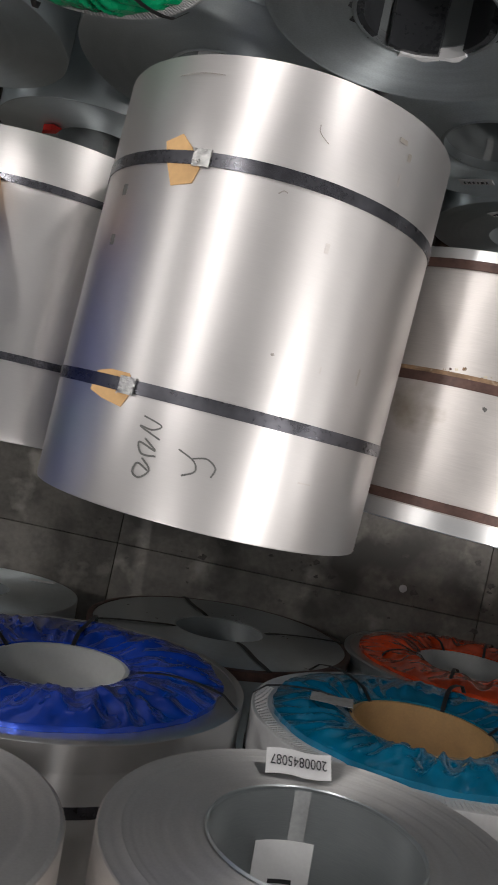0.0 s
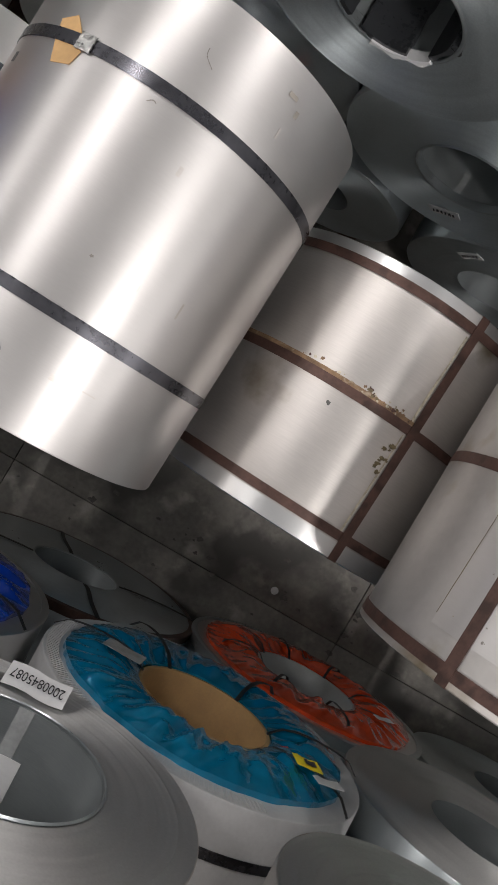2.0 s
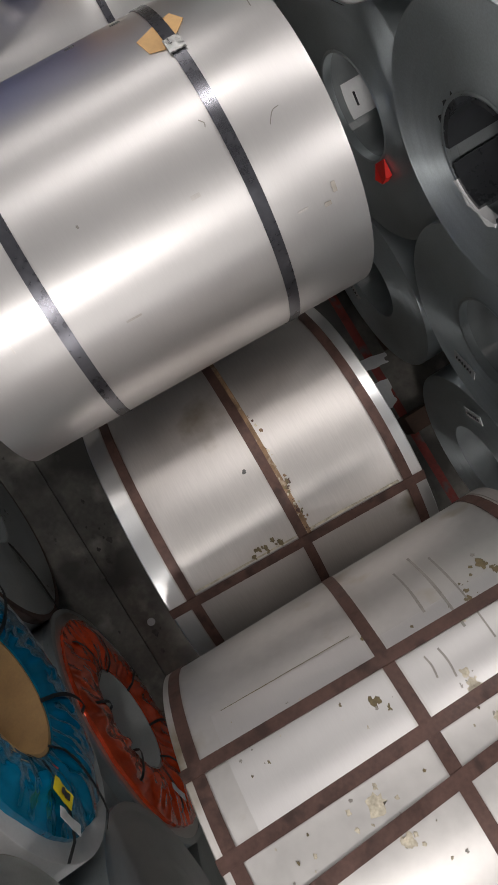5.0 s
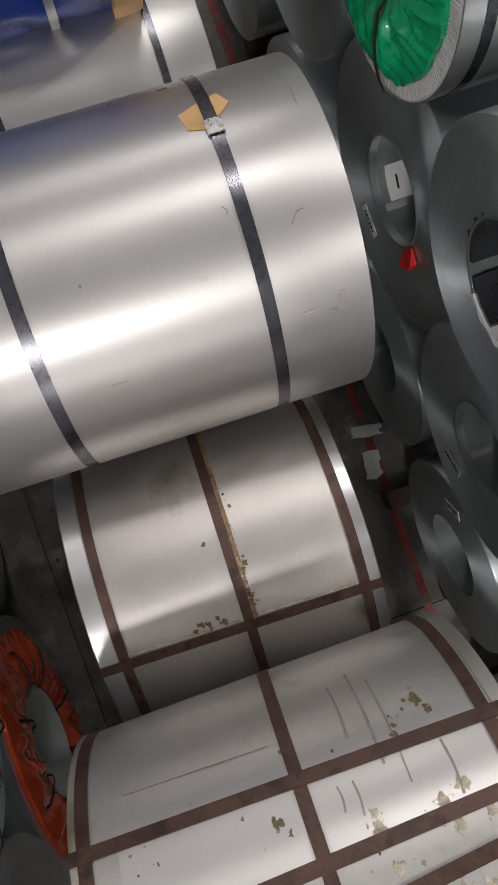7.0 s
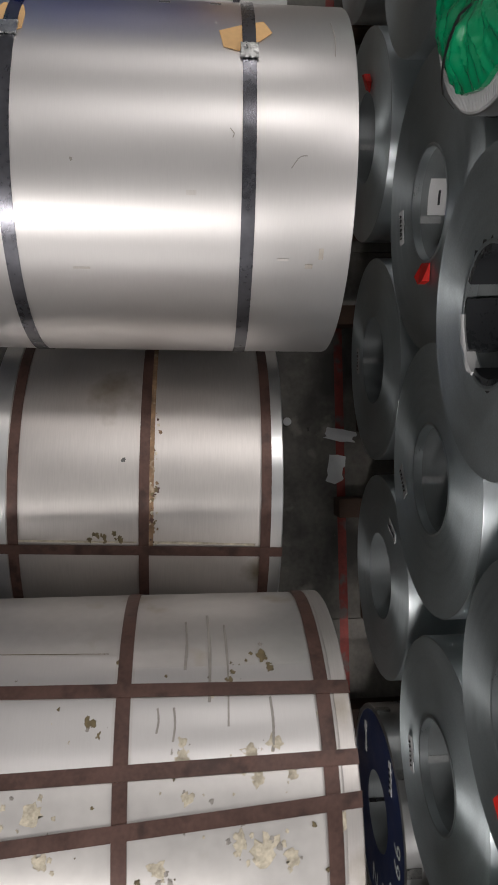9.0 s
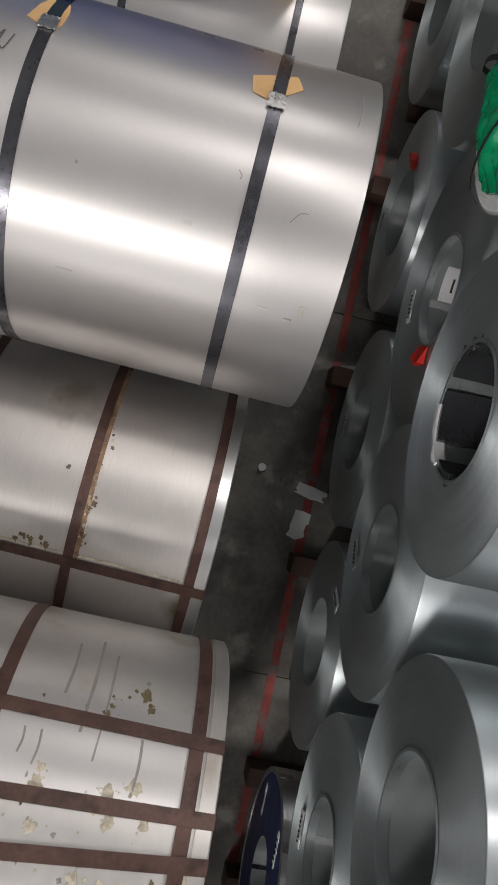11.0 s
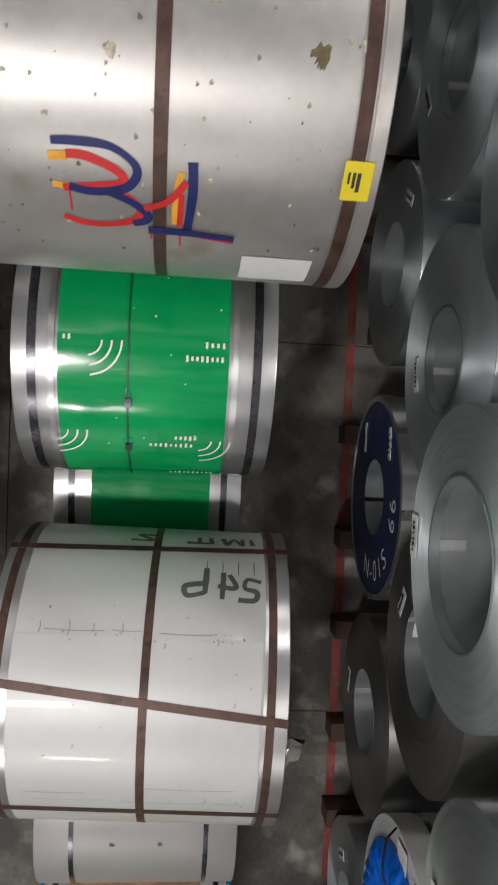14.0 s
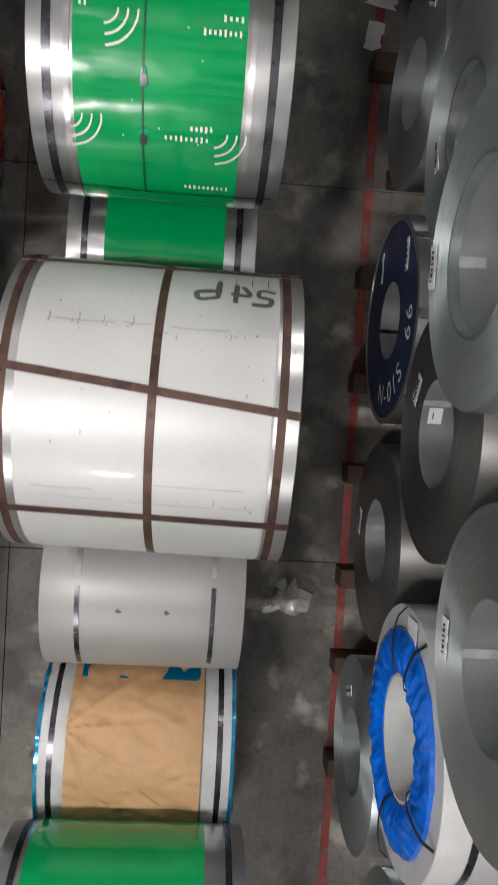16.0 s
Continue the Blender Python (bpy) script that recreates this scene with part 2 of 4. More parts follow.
def face_sheet(r0, r1, y, out, wrinkle, seed, folds=26, na=300, nr=26, thick=0.016):
    """A gathered plastic cover on a coil's end: radial folds that run from the bore to the rim."""
    bm = bmesh.new()
    rings = []
    for j in range(nr + 1):
        v = j / nr
        ring = []
        for i in range(na):
            a = 2 * math.pi * i / na
            n = noise.noise((math.cos(a) * folds / 6 + seed, math.sin(a) * folds / 6, v * 0.9))
            n2 = noise.noise((math.cos(a) * folds / 2.2 + seed, math.sin(a) * folds / 2.2 + 7, v * 2.2))
            n3 = noise.noise((math.cos(a) * 9 * (0.4 + v) + seed, math.sin(a) * 9 * (0.4 + v), v * 6 + 4))
            n4 = 1 - 2 * math.sqrt(noise.noise((math.cos(a + 0.25 * v) * folds / 4 + seed, math.sin(a + 0.25 * v) * folds / 4 + 3, v * 1.2)) ** 2 + 0.008)
            h = thick + wrinkle * (0.6 * n + 0.35 * n2 + 0.12 * n3 + 0.75 * n4)
            h *= 0.25 + 1.5 * math.sin(math.pi * min(1, 0.12 + 0.86 * v))
            h *= min(1, 0.2 + 3 * v)
            r = r0 + (r1 - r0) * v + (0.008 * n2 if 2 < j else 0) + (0.016 * n if j == nr else 0)
            ring.append(bm.verts.new((r * math.sin(a), y + out * (0.016 + max(0.0, h) + 0.25 * max(0.0, -h)), r * math.cos(a))))
        rings.append(ring)
    back = [bm.verts.new((v.co.x, y + out * 0.001, v.co.z)) for v in rings[-1]]
    inner = [bm.verts.new((v.co.x, y - out * 0.03, v.co.z)) for v in rings[0]]
    for p, q in list(zip(rings, rings[1:])) + [(rings[-1], back), (inner, rings[0])]:
        for i in range(na):
            k = (i + 1) % na
            bm.faces.new((p[i], p[k], q[k], q[i]))
    return bm


def ribbon(points, width, place):
    """A flat painted stroke through 2D points; place(u, v) lays a point on a surface."""
    bm = bmesh.new()
    fine = []
    n = len(points)
    for i in range(n - 1):
        p0, p1, p2, p3 = (Vector(points[max(0, min(n - 1, i + k))]) for k in (-1, 0, 1, 2))
        for s in range(6):
            t = s / 6
            fine.append(0.5 * (2 * p1 + (p2 - p0) * t + (2 * p0 - 5 * p1 + 4 * p2 - p3) * t * t + (3 * p1 - p0 - 3 * p2 + p3) * t ** 3))
    fine.append(Vector(points[-1]))
    pairs = []
    for i, p in enumerate(fine):
        d = fine[min(i + 1, len(fine) - 1)] - fine[max(i - 1, 0)]
        d = d.normalized() if d.length > 1e-9 else Vector((1, 0))
        s = Vector((-d.y, d.x)) * width / 2 * (0.85 + 0.3 * noise.noise((p.x * 9, p.y * 9, 1)))
        pairs.append((bm.verts.new(place(*(p + s))), bm.verts.new(place(*(p - s)))))
    for (a, b), (c, d) in zip(pairs, pairs[1:]):
        bm.faces.new((a, c, d, b))
    return bm


def letters(text, size, place, spacing=1.0):
    """Text of the built-in font as a mesh, laid on a surface by place(u, v), centred on 0, 0."""
    cu = bpy.data.curves.new("letters", "FONT")
    cu.body, cu.size, cu.align_x, cu.align_y, cu.space_character = text, size, "CENTER", "CENTER", spacing
    ob = new("letters", cu)
    bpy.context.view_layer.update()
    me = bpy.data.meshes.new_from_object(ob.evaluated_get(bpy.context.evaluated_depsgraph_get()))
    bm = bmesh.new()
    bm.from_mesh(me)
    bpy.data.objects.remove(ob)
    bmesh.ops.triangulate(bm, faces=bm.faces[:])
    for v in bm.verts:
        v.co = place(v.co.x, v.co.y)
    return bm


def on_coil(r, y_mid, a_mid, ux=0.0, uy=1.0, vx=-1.0, vy=0.0):
    """A placer on a cylinder: u runs (ux, uy) and v (vx, vy) in metres along (angle, y)."""
    def place(u, v):
        a = radians(a_mid) + (u * ux + v * vx) / r
        y = y_mid + u * uy + v * vy
        return Vector((r * math.sin(a), y, r * math.cos(a)))
    return place


def on_face(y, cx, cz, turn=0.0, flip=1):
    """A placer on an end face (plane y), centred on cx, cz."""
    c, s = math.cos(radians(turn)), math.sin(radians(turn))
    def place(u, v):
        u *= flip
        return Vector((cx + u * c - v * s, y, cz + u * s + v * c))
    return place


# ---- the coil ----
def coil(name, x, z, r, y0, y1, label, bore=0.3, steel=None, face=None, front=1, steps=22, amp=0.004, wob=0.002, group="", seg=112):
    """A wound coil lying with its eye along y. front: 1 when the end at y1 is seen, -1 when the one at y0 is."""
    rng = random.Random(int((x * 37 + z * 101 + y0 * 11) * 100))
    root = new(name)
    root.location, root.scale = Vector((x, (y0 + y1) / 2, z - r)) * S, (S, S, S)
    tagged(root, label, "steel coil", group)
    h = (y1 - y0) / 2
    steel, face = steel or DARK, face or DARK_FACE
    at = (0, 0, r)
    e = 0.006
    prof = [(-h, r - e), (-h + e * 0.3, r - e * 0.3), (-h + e, r), (-h * 0.5, r + 0.001), (0, r + 0.0015), (h * 0.5, r + 0.001), (h - e, r), (h - e * 0.3, r - e * 0.3), (h, r - e)]
    finish("outer_wrap", lathe(prof, seg, False, wob, x * 3 + z), steel, root, "", at)
    for s in (-1, 1):
        pts = wound_face(s * h, s, bore, r - e, rng, steps if s == front else 4, amp)
        pts[-1] = (s * h, r - e)
        finish("end_face", lathe(pts, seg), face, root, "", at)
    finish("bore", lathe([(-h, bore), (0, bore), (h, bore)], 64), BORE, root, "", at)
    root["h"], root["r"], root["bore"], root["along"] = h, r, bore, 0.0
    return root


def turned(root, yaw, pitch=0.0, keep=0):
    """Turns a coil about the vertical and tips it, in degrees. keep: the end (1 or -1) whose centre stays in place."""
    root.rotation_euler = (radians(pitch), 0, radians(yaw))
    root.location.x += keep * root["h"] * S * math.sin(radians(yaw))
    root.location.y += root["r"] * S * math.sin(radians(pitch))
    return root


def centre(root):
    return (0, 0, root["r"])


def add(root, name, bm, material, label="", parent=None):
    return finish(name, bm, material, parent or root, label, (0, 0, 0) if parent else centre(root))


def strap_ring(root, y, w, material, label="", thick=0.003):
    return add(root, "strap", band(root["r"] + 0.0015, y, w, thick), material, label)


def strap_axial(root, a, w, material, skew=0.0, label=""):
    """A strap along the coil, over both edges and through the eye."""
    r, h, b = root["r"] + 0.004, root["h"] + 0.004, root["bore"]
    da = math.degrees(w / r)
    bm = arc_patch(r, 0.003, -h, h, a - da / 2, a + da / 2, 2, 8, 0, 0, skew)
    for s in (-1, 1):
        aa = radians(a + (skew if s > 0 else 0))
        d, n = Vector((math.sin(aa), 0, math.cos(aa))), Vector((math.cos(aa), 0, -math.sin(aa)))
        v = [d * q + n * k * w / 2 + Vector((0, s * (h + o), 0)) for o in (0, 0.003) for q, k in ((r, -1), (r, 1), (b + 0.005, 1), (b + 0.005, -1))]
        vs = [bm.verts.new(p) for p in v]
        for q in ((0, 1, 2, 3), (7, 6, 5, 4), (0, 4, 5, 1), (2, 6, 7, 3), (1, 5, 6, 2), (3, 7, 4, 0)):
            bm.faces.new([vs[i] for i in q])
    return add(root, "strap", bm, material, label)


def edge_ring(root, side, w, material, name="edge_band", thick=0.004, label=""):
    """A metal ring that wraps the outer edge of one end."""
    r, h = root["r"], root["h"]
    y = side * h
    return add(root, name, lathe([(y - side * w, r + 0.001), (y - side * w, r + thick), (y + side * 0.002, r + thick), (y + side * 0.006, r - 0.002), (y + side * 0.006, r - 0.035), (y + side * 0.001, r - 0.035)], 112, True), material, label)


def tag(root, y, a, w_y, w_a, material, name="label", lift=0.004, label=""):
    da = math.degrees(w_a / root["r"]) / 2
    return add(root, name, arc_patch(root["r"] + lift, 0.001, y + root["along"] - w_y / 2, y + root["along"] + w_y / 2, a - da, a + da, 4, 2), material, label)


def face_plate(root, side, cx, cz, w, hgt, turn, material, name="label", off=0.006, thick=0.0012, label="", parent=None):
    """A flat paper or tape on an end face; cx, cz from the axis."""
    y = side * (root["h"] + off)
    put = on_face(y, cx, cz, turn)
    bm = bmesh.new()
    n = 5
    grid = [[put(w * (i / n - 0.5), hgt * (j - 0.5)) for j in range(2)] for i in range(n + 1)]
    top = [[bm.verts.new(p + Vector((0, side * (thick + 0.004 * math.sin(i * 1.7)), 0))) for p in row] for i, row in enumerate(grid)]
    low = [[bm.verts.new(p) for p in row] for row in grid]
    for i in range(n):
        bm.faces.new((top[i][0], top[i + 1][0], top[i + 1][1], top[i][1]))
        bm.faces.new((low[i][1], low[i + 1][1], low[i + 1][0], low[i][0]))
        for j in range(2):
            bm.faces.new((low[i][j], low[i + 1][j], top[i + 1][j], top[i][j]))
    for i in (0, n):
        bm.faces.new((low[i][0], low[i][1], top[i][1], top[i][0]))
    return add(root, name, bm, material, label, parent)


# ---- structure: floor, walls, roof, lamps ----
def slab(x0, x1, y0, y1):
    g = 0.006
    return finish("slab", box((x0 + x1) / 2, (y0 + y1) / 2, -0.1, x1 - x0 - g, y1 - y0 - g, 0.2, 0.004), CONCRETE, floor)


floor = tagged(finish("floor", box(4, 1.5, -0.26, 44, 40, 0.1), CONCRETE), "worn grey concrete hall floor with dark stains and slab joints", "floor", kind="structure")
xs, ys = [-18, -9, -6, -3, 0.0, 2.98, 6.04, 9.05, 14, 20, 26], [-18.5, -8, -3.6, -0.612, 3.6, 8, 21.5]
for xa, xb in zip(xs, xs[1:]):
    for ya, yb in zip(ys, ys[1:]):
        slab(xa, xb, ya, yb)
tagged(finish("floor_line", box(4, 2.115, 0.002, 36, 0.07, 0.004), LINE), "worn red painted line along the coil stack", "floor line", kind="structure")
for nm, cx, cy, sx, sy in (("wall_east", 26.2, 1.5, 0.4, 40), ("wall_west", -18.2, 1.5, 0.4, 40), ("wall_north", 4, 21.7, 44, 0.4), ("wall_south", 4, -18.7, 44, 0.4)):
    tagged(finish(nm, box(cx, cy, 6, sx, sy, 12.6), WALL), "grey profiled metal wall cladding of the hall", "wall", kind="structure")
tagged(finish("ceiling", box(4, 1.5, 12.45, 44.8, 40.8, 0.3), ROOF), "grey sheet metal hall roof", "ceiling", kind="structure")

# Glowing strips added out of view, so the steel has a bright roof to reflect.
FILL_GLOW = bpy.data.materials.new("roof_fill_glow")
FILL_GLOW.use_nodes = True
FILL_GLOW.node_tree.nodes["Principled BSDF"].inputs["Emission Color"].default_value = (0.98, 0.97, 1.0, 1)
FILL_GLOW.node_tree.nodes["Principled BSDF"].inputs["Emission Strength"].default_value = ROOF_FILL
for k in range(18):
    tagged(finish("rooflight", box(-14.7 + 2.2 * k, 1.5, 12.28, 1.2, 38, 0.03), FILL_GLOW), "long unseen glowing panel added under the hall roof as fill light", "rooflight", "rooflights", "structure")

GLOW = bpy.data.materials.new("lamp_glow")
GLOW.use_nodes = True
GLOW.node_tree.nodes["Principled BSDF"].inputs["Emission Color"].default_value = (*LAMP_COLOR, 1)
GLOW.node_tree.nodes["Principled BSDF"].inputs["Emission Strength"].default_value = 6
for lx, ly, power in LAMPS:
    hb = new("high_bay_lamp")
    hb.location, hb.scale = Vector((lx, ly, LAMP_Z)) * S, (S, S, S)
    tagged(hb, "unseen white high bay hall lamp hung from the roof", "lamp", "high bay lamps")
    finish("housing", box(0, 0, 0.12, 0.6, 1.4, 0.12, 0.02), WALL, hb)
    finish("rod", box(0, 0, 0.74, 0.03, 0.03, 1.14), WALL, hb)
    finish("diffuser", box(0, 0, 0.05, 0.5, 1.3, 0.02), GLOW, hb)
    ld = bpy.data.lights.new("high_bay_light", "AREA")
    ld.shape, ld.size, ld.size_y, ld.energy, ld.color = "RECTANGLE", 0.5, 1.3, power, LAMP_COLOR
    lo = new("high_bay_light", ld)
    lo.parent = hb
    lo.location = (0, 0, 0.03)


# ---- middle row, eye across the aisle ----
def pads(root, strap, y, a, tilt):
    put = on_coil(root["r"] + 0.0022, y, a, 1, 0, 0, 1)
    bm = bmesh.new()
    ring = [(-0.055, 0.055), (0.0, 0.062), (0.028, 0.02), (0.05, -0.04), (0.028, -0.075), (-0.035, -0.07), (-0.05, 0.0)]
    c, s = math.cos(tilt), math.sin(tilt)
    low = [bm.verts.new(put(u * c - v * s, u * s + v * c)) for u, v in ring]
    up = [bm.verts.new(Vector(p.co) * 1.003) for p in low]
    for p in up:
        p.co.y = low[up.index(p)].co.y
    bm.faces.new(up)
    for i in range(7):
        bm.faces.new((low[i], low[(i + 1) % 7], up[(i + 1) % 7], up[i]))
    add(root, "cardboard_pad", bm, CARD)
    seal = arc_patch(root["r"] + 0.006, 0.004, y - 0.023, y + 0.023, a + 4, a + 9.5, 8, 6, 0.004, 5)
    for v in seal.verts:
        k = 0.0025 * math.sin(v.co.y * 420) * math.sin(v.co.x * 330)
        v.co.x, v.co.z = v.co.x * (1 + k / root["r"]), v.co.z * (1 + k / root["r"])
    add(root, "strap_seal", seal, BUCKLE, "", strap)


ca = coil("steel_coil", 0.679, 3.75, 0.505, 0.138, 1.336, "bright cold-rolled steel coil with two black straps, top of the pile", 0.27, STEEL, GREY_FACE, 1, wob=0.0015)
turned(ca, -1.9, 1.1)
for y in (0.324, -0.281):
    pads(ca, strap_ring(ca, y, 0.035, STRAP), y, -29.3 if y > 0 else -35, 0.25 if y > 0 else 1.2)

cb = coil("steel_coil", 1.652, 2.999, 0.6, 0.22, 1.19, "dull steel-wrapped coil with rusty brown straps and bright edge bands", 0.27, STEEL_DULL, GREY_FACE)
for s in (-1, 1):
    edge_ring(cb, s, 0.058, GALV)
    strap_ring(cb, 0.014 + s * 0.419, 0.034, RUST)
strap_ring(cb, 0.024, 0.034, RUST)
turned(cb, -2.2)
strap_axial(cb, 17.8, 0.034, RUST, 0.8)

cc = coil("steel_coil", 2.542, 3.84, 0.592, 0.115, 1.257, "stained steel-wrapped coil with brown straps and sprayed number", 0.3, STEEL_WORN, GREY_FACE)
for s in (-1, 1):
    edge_ring(cc, s, 0.035, STEEL_DULL)
cc["along"] = 0.035
turned(cc, -0.9)
for y in (-0.538, 0.01, 0.509):
    strap_ring(cc, y, 0.036, RUST)
for a, k in ((-49.6, 1.8), (-28.0, -3.2), (-12.8, -9.4)):
    strap_axial(cc, a, 0.036, RUST, k)

cd = coil("steel_coil", 3.291, 2.619, 0.563, 0.085, 1.14, "bright steel coil wrapped in printed green plastic film", 0.27, GALV, GREY_FACE)
for s in (-1, 1):
    strap_ring(cd, s * 0.448, 0.034, STRAP)
add(cd, "film_wrap", arc_patch(0.567, 0.002, -0.345, 0.332, -150, 150, 90, 14, 0.004, 2), GREEN)

ce = coil("steel_coil", 4.838, 2.494, 0.683, 0.026, 1.265, "white-wrapped steel coil with brown straps and marker writing", 0.3, WHITE, GREY_FACE)
for s in (-1, 1):
    edge_ring(ce, s, 0.1, GALV)
    strap_ring(ce, s * 0.561 - 0.01, 0.036, RUST)
strap_ring(ce, 0.028, 0.036, RUST)
turned(ce, -0.9, 1.9)
for a, k in ((-66, -3.8), (-12.3, 10.6), (40.6, 0.6)):
    strap_axial(ce, a, 0.036, RUST, k)

cg = coil("steel_coil", 3.97, 1.63, 0.5, 0.096, 1.096, "steel coil wrapped in green plastic film, in the shade", 0.25, GALV, GREY_FACE)
add(cg, "film_wrap", arc_patch(0.503, 0.002, -0.3, 0.33, -150, 150, 60, 8, 0.003, 5), GREEN)
for s in (-1, 1):
    strap_ring(cg, s * 0.405, 0.034, STRAP)

cf = coil("steel_coil", 5.862, 1.66, 0.5, 0.052, 1.152, "pale grey coated steel coil with short strap pieces", 0.25, PALE, GREY_FACE)
ch = coil("steel_coil", 6.977, 1.3, 0.56, 0.035, 1.145, "white-edged steel coil covered with creased brown kraft paper", 0.27, PALE, GREY_FACE)
paper = arc_patch(0.563, 0.003, -0.405, 0.385, -80, 100, 130, 60, 0.016, 8, 12)
for v in paper.verts:
    # folds that fan out from one corner and die away
    r, a = math.hypot(v.co.x, v.co.z), math.atan2(v.co.x, v.co.z)
    if r > 0.565:
        du, dy = (a + 0.45) * 0.56, v.co.y + 0.43
        k = 1 + 0.022 * (1 - abs(math.sin(5.5 * math.atan2(du, dy) + 0.4))) ** 3 * math.exp(-math.hypot(du, dy) / 0.5) / r
        v.co.x, v.co.z = v.co.x * k, v.co.z * k
add(ch, "paper_wrap", paper, KRAFT)
for s in (-1, 1):
    strap_ring(ch, s * 0.49, 0.034, STRAP)
ci = coil("steel_coil", 7.799, 2.205, 0.651, -0.047, 1.223, "steel coil wrapped in green plastic film with black straps", 0.3, GALV, GREY_FACE)
add(ci, "film_wrap", arc_patch(0.654, 0.002, -0.5, 0.42, -150, 150, 80, 10, 0.004, 12), GREEN)
for s in (-1, 1):
    strap_ring(ci, s * 0.545, 0.034, STRAP)
cz = coil("steel_coil", -0.22, 2.965, 0.6, 0.206, 1.258, "bright steel coil with thin black straps and a blue cover", 0.27, STEEL, GREY_FACE)
for y in (0.35, -0.24):
    strap_ring(cz, y, 0.026, STRAP)

# coils under them that carry the pile
for x, z, r, ya, yb in ((2.5, 2.91, 0.33, 0.35, 1.0), (-1.35, 1.79, 0.57, 0.2, 1.1), (-0.2, 1.79, 0.57, 0.2, 1.1), (0.95, 1.79, 0.57, 0.25, 1.1), (2.1, 1.79, 0.57, 0.25, 1.1), (3.15, 1.5, 0.48, 0.2, 1.05), (5.0, 1.22, 0.5, 0.2, 1.05), (8.3, 1.1, 0.42, 0.2, 1.05),
                        (-1.9, 0.6, 0.575, 0.2, 1.1), (-0.75, 0.6, 0.575, 0.2, 1.1), (0.4, 0.6, 0.575, 0.2, 1.1), (1.55, 0.6, 0.575, 0.25, 1.05), (2.65, 0.53, 0.52, 0.25, 1.05), (3.7, 0.53, 0.52, 0.25, 1.05), (4.6, 0.38, 0.37, 0.2, 1.05), (5.55, 0.56, 0.55, 0.2, 1.05), (6.55, 0.4, 0.39, 0.2, 1.05), (7.55, 0.36, 0.35, 0.2, 1.05), (8.7, 0.35, 0.34, 0.2, 1.05)):
    low = coil("steel_coil", x, z, r, ya, yb, "dull steel coil low in the pile", min(0.25, r * 0.55), STEEL_DULL, GREY_FACE, seg=64, group="carrying coils")
    if z == 1.79 and x > 0.5:
        add(low, "end_cover", face_sheet(0.3, r + 0.02, -low["h"], -1, 0.03, x), CYAN)

# ---- dark stack across the red line: ends face -y ----
RIGHT = [
    # x, face y, z, r, bore
    (-0.59, 2.17, 0.86, 0.7, 0.3), (0.96, 2.19, 0.86, 0.7, 0.3), (2.475, 2.205, 0.86, 0.71, 0.3), (5.7, 2.153, 0.86, 0.7, 0.3), (7.25, 2.094, 0.84, 0.68, 0.3), (-2.18, 2.17, 0.86, 0.7, 0.3),
    (0.305, 2.14, 2.32, 0.745, 0.286), (1.71, 2.1, 2.37, 0.692, 0.279), (3.245, 2.122, 2.3, 0.7, 0.282), (4.88, 2.108, 2.22, 0.689, 0.295), (-1.225, 2.13, 2.29, 0.7, 0.292), (8.12, 2.076, 2.15, 0.7, 0.3),
    (1.065, 1.945, 3.55, 0.588, 0.252), (2.555, 2.05, 3.53, 0.631, 0.291), (4.125, 1.888, 3.3, 0.644, 0.352), (5.785, 2.018, 3.4, 0.675, 0.298), (-1.76, 2.0, 3.57, 0.607, 0.294),
]
SOOTY = ((5.7, 0.86), (4.88, 2.22))  # two coils of a darker grade
dark = []
for x, y, z, r, b in RIGHT:
    dark.append(coil("steel_coil", x, z, r, y, y + 1.3, "blackened brown-grey rolled steel coil in the tall stack", b, BLACKENED, BLACKENED, -1, 30, 0.0016, group="dark coil stack") if (x, z) in SOOTY
                else coil("steel_coil", x, z, r, y, y + 1.3, "dark blue-grey rolled steel coil in the tall stack", b, DARK, DARK_FACE, -1, 30, 0.0016, group="dark coil stack"))
navy = coil("steel_coil", 4.13, 0.88, 0.72, 2.148, 3.25, "steel coil with navy painted end, chalk number and steel edge band", 0.27, GALV, NAVY, -1, 8, 0.001)
sky = coil("steel_coil", 6.547, 2.2, 0.717, 2.048, 3.208, "steel coil with blue plastic end cover and white rim", 0.33, RIM, RIM, -1, 6, 0.001)
add(sky, "end_cover", face_sheet(0.34, 0.59, -0.58, -1, 0.02, 3.0), SKY)
mint = coil("steel_coil", -0.24, 3.59, 0.577, 1.96, 3.16, "steel coil with crumpled green plastic end cover", 0.2, GALV, RIM, -1, 6, 0.001)
add(mint, "end_cover", face_sheet(0.2, 0.5, -0.6, -1, 0.025, 9.0), MINT)

# ---- wrapped stack on the other side: ends face +y ----
LEFT = [
    (-0.094, -0.771, 4.2, 0.61, 0.28), (1.194, -0.68, 4.01, 0.618, 0.309), (2.655, -0.623, 3.95, 0.584, 0.274), (3.381, -0.655, 2.53, 0.752, 0.282),
    (0.914, -0.903, 0.905, 0.9, 0.32), (-0.884, -1.0, 0.785, 0.78, 0.3), (4.426, -0.8, 0.805, 0.8, 0.3), (6.053, -0.8, 0.785, 0.78, 0.3), (5.126, -0.7, 2.21, 0.69, 0.29), (-1.541, -1.0, 2.27, 0.73, 0.29),
]
pale = []
for x, y, z, r, b in LEFT:
    pale.append(coil("steel_coil", x, z, r, y - 1.2, y, "grey rolled steel coil in the stack", b, STEEL_DULL if z > 3 else DARK, GREY_FACE if z > 2.4 else DARK_FACE, 1, 34, 0.003 if z > 3 else 0.0018, group="grey coil stack"))
    turned(pale[-1], 2.8, 0, 1)


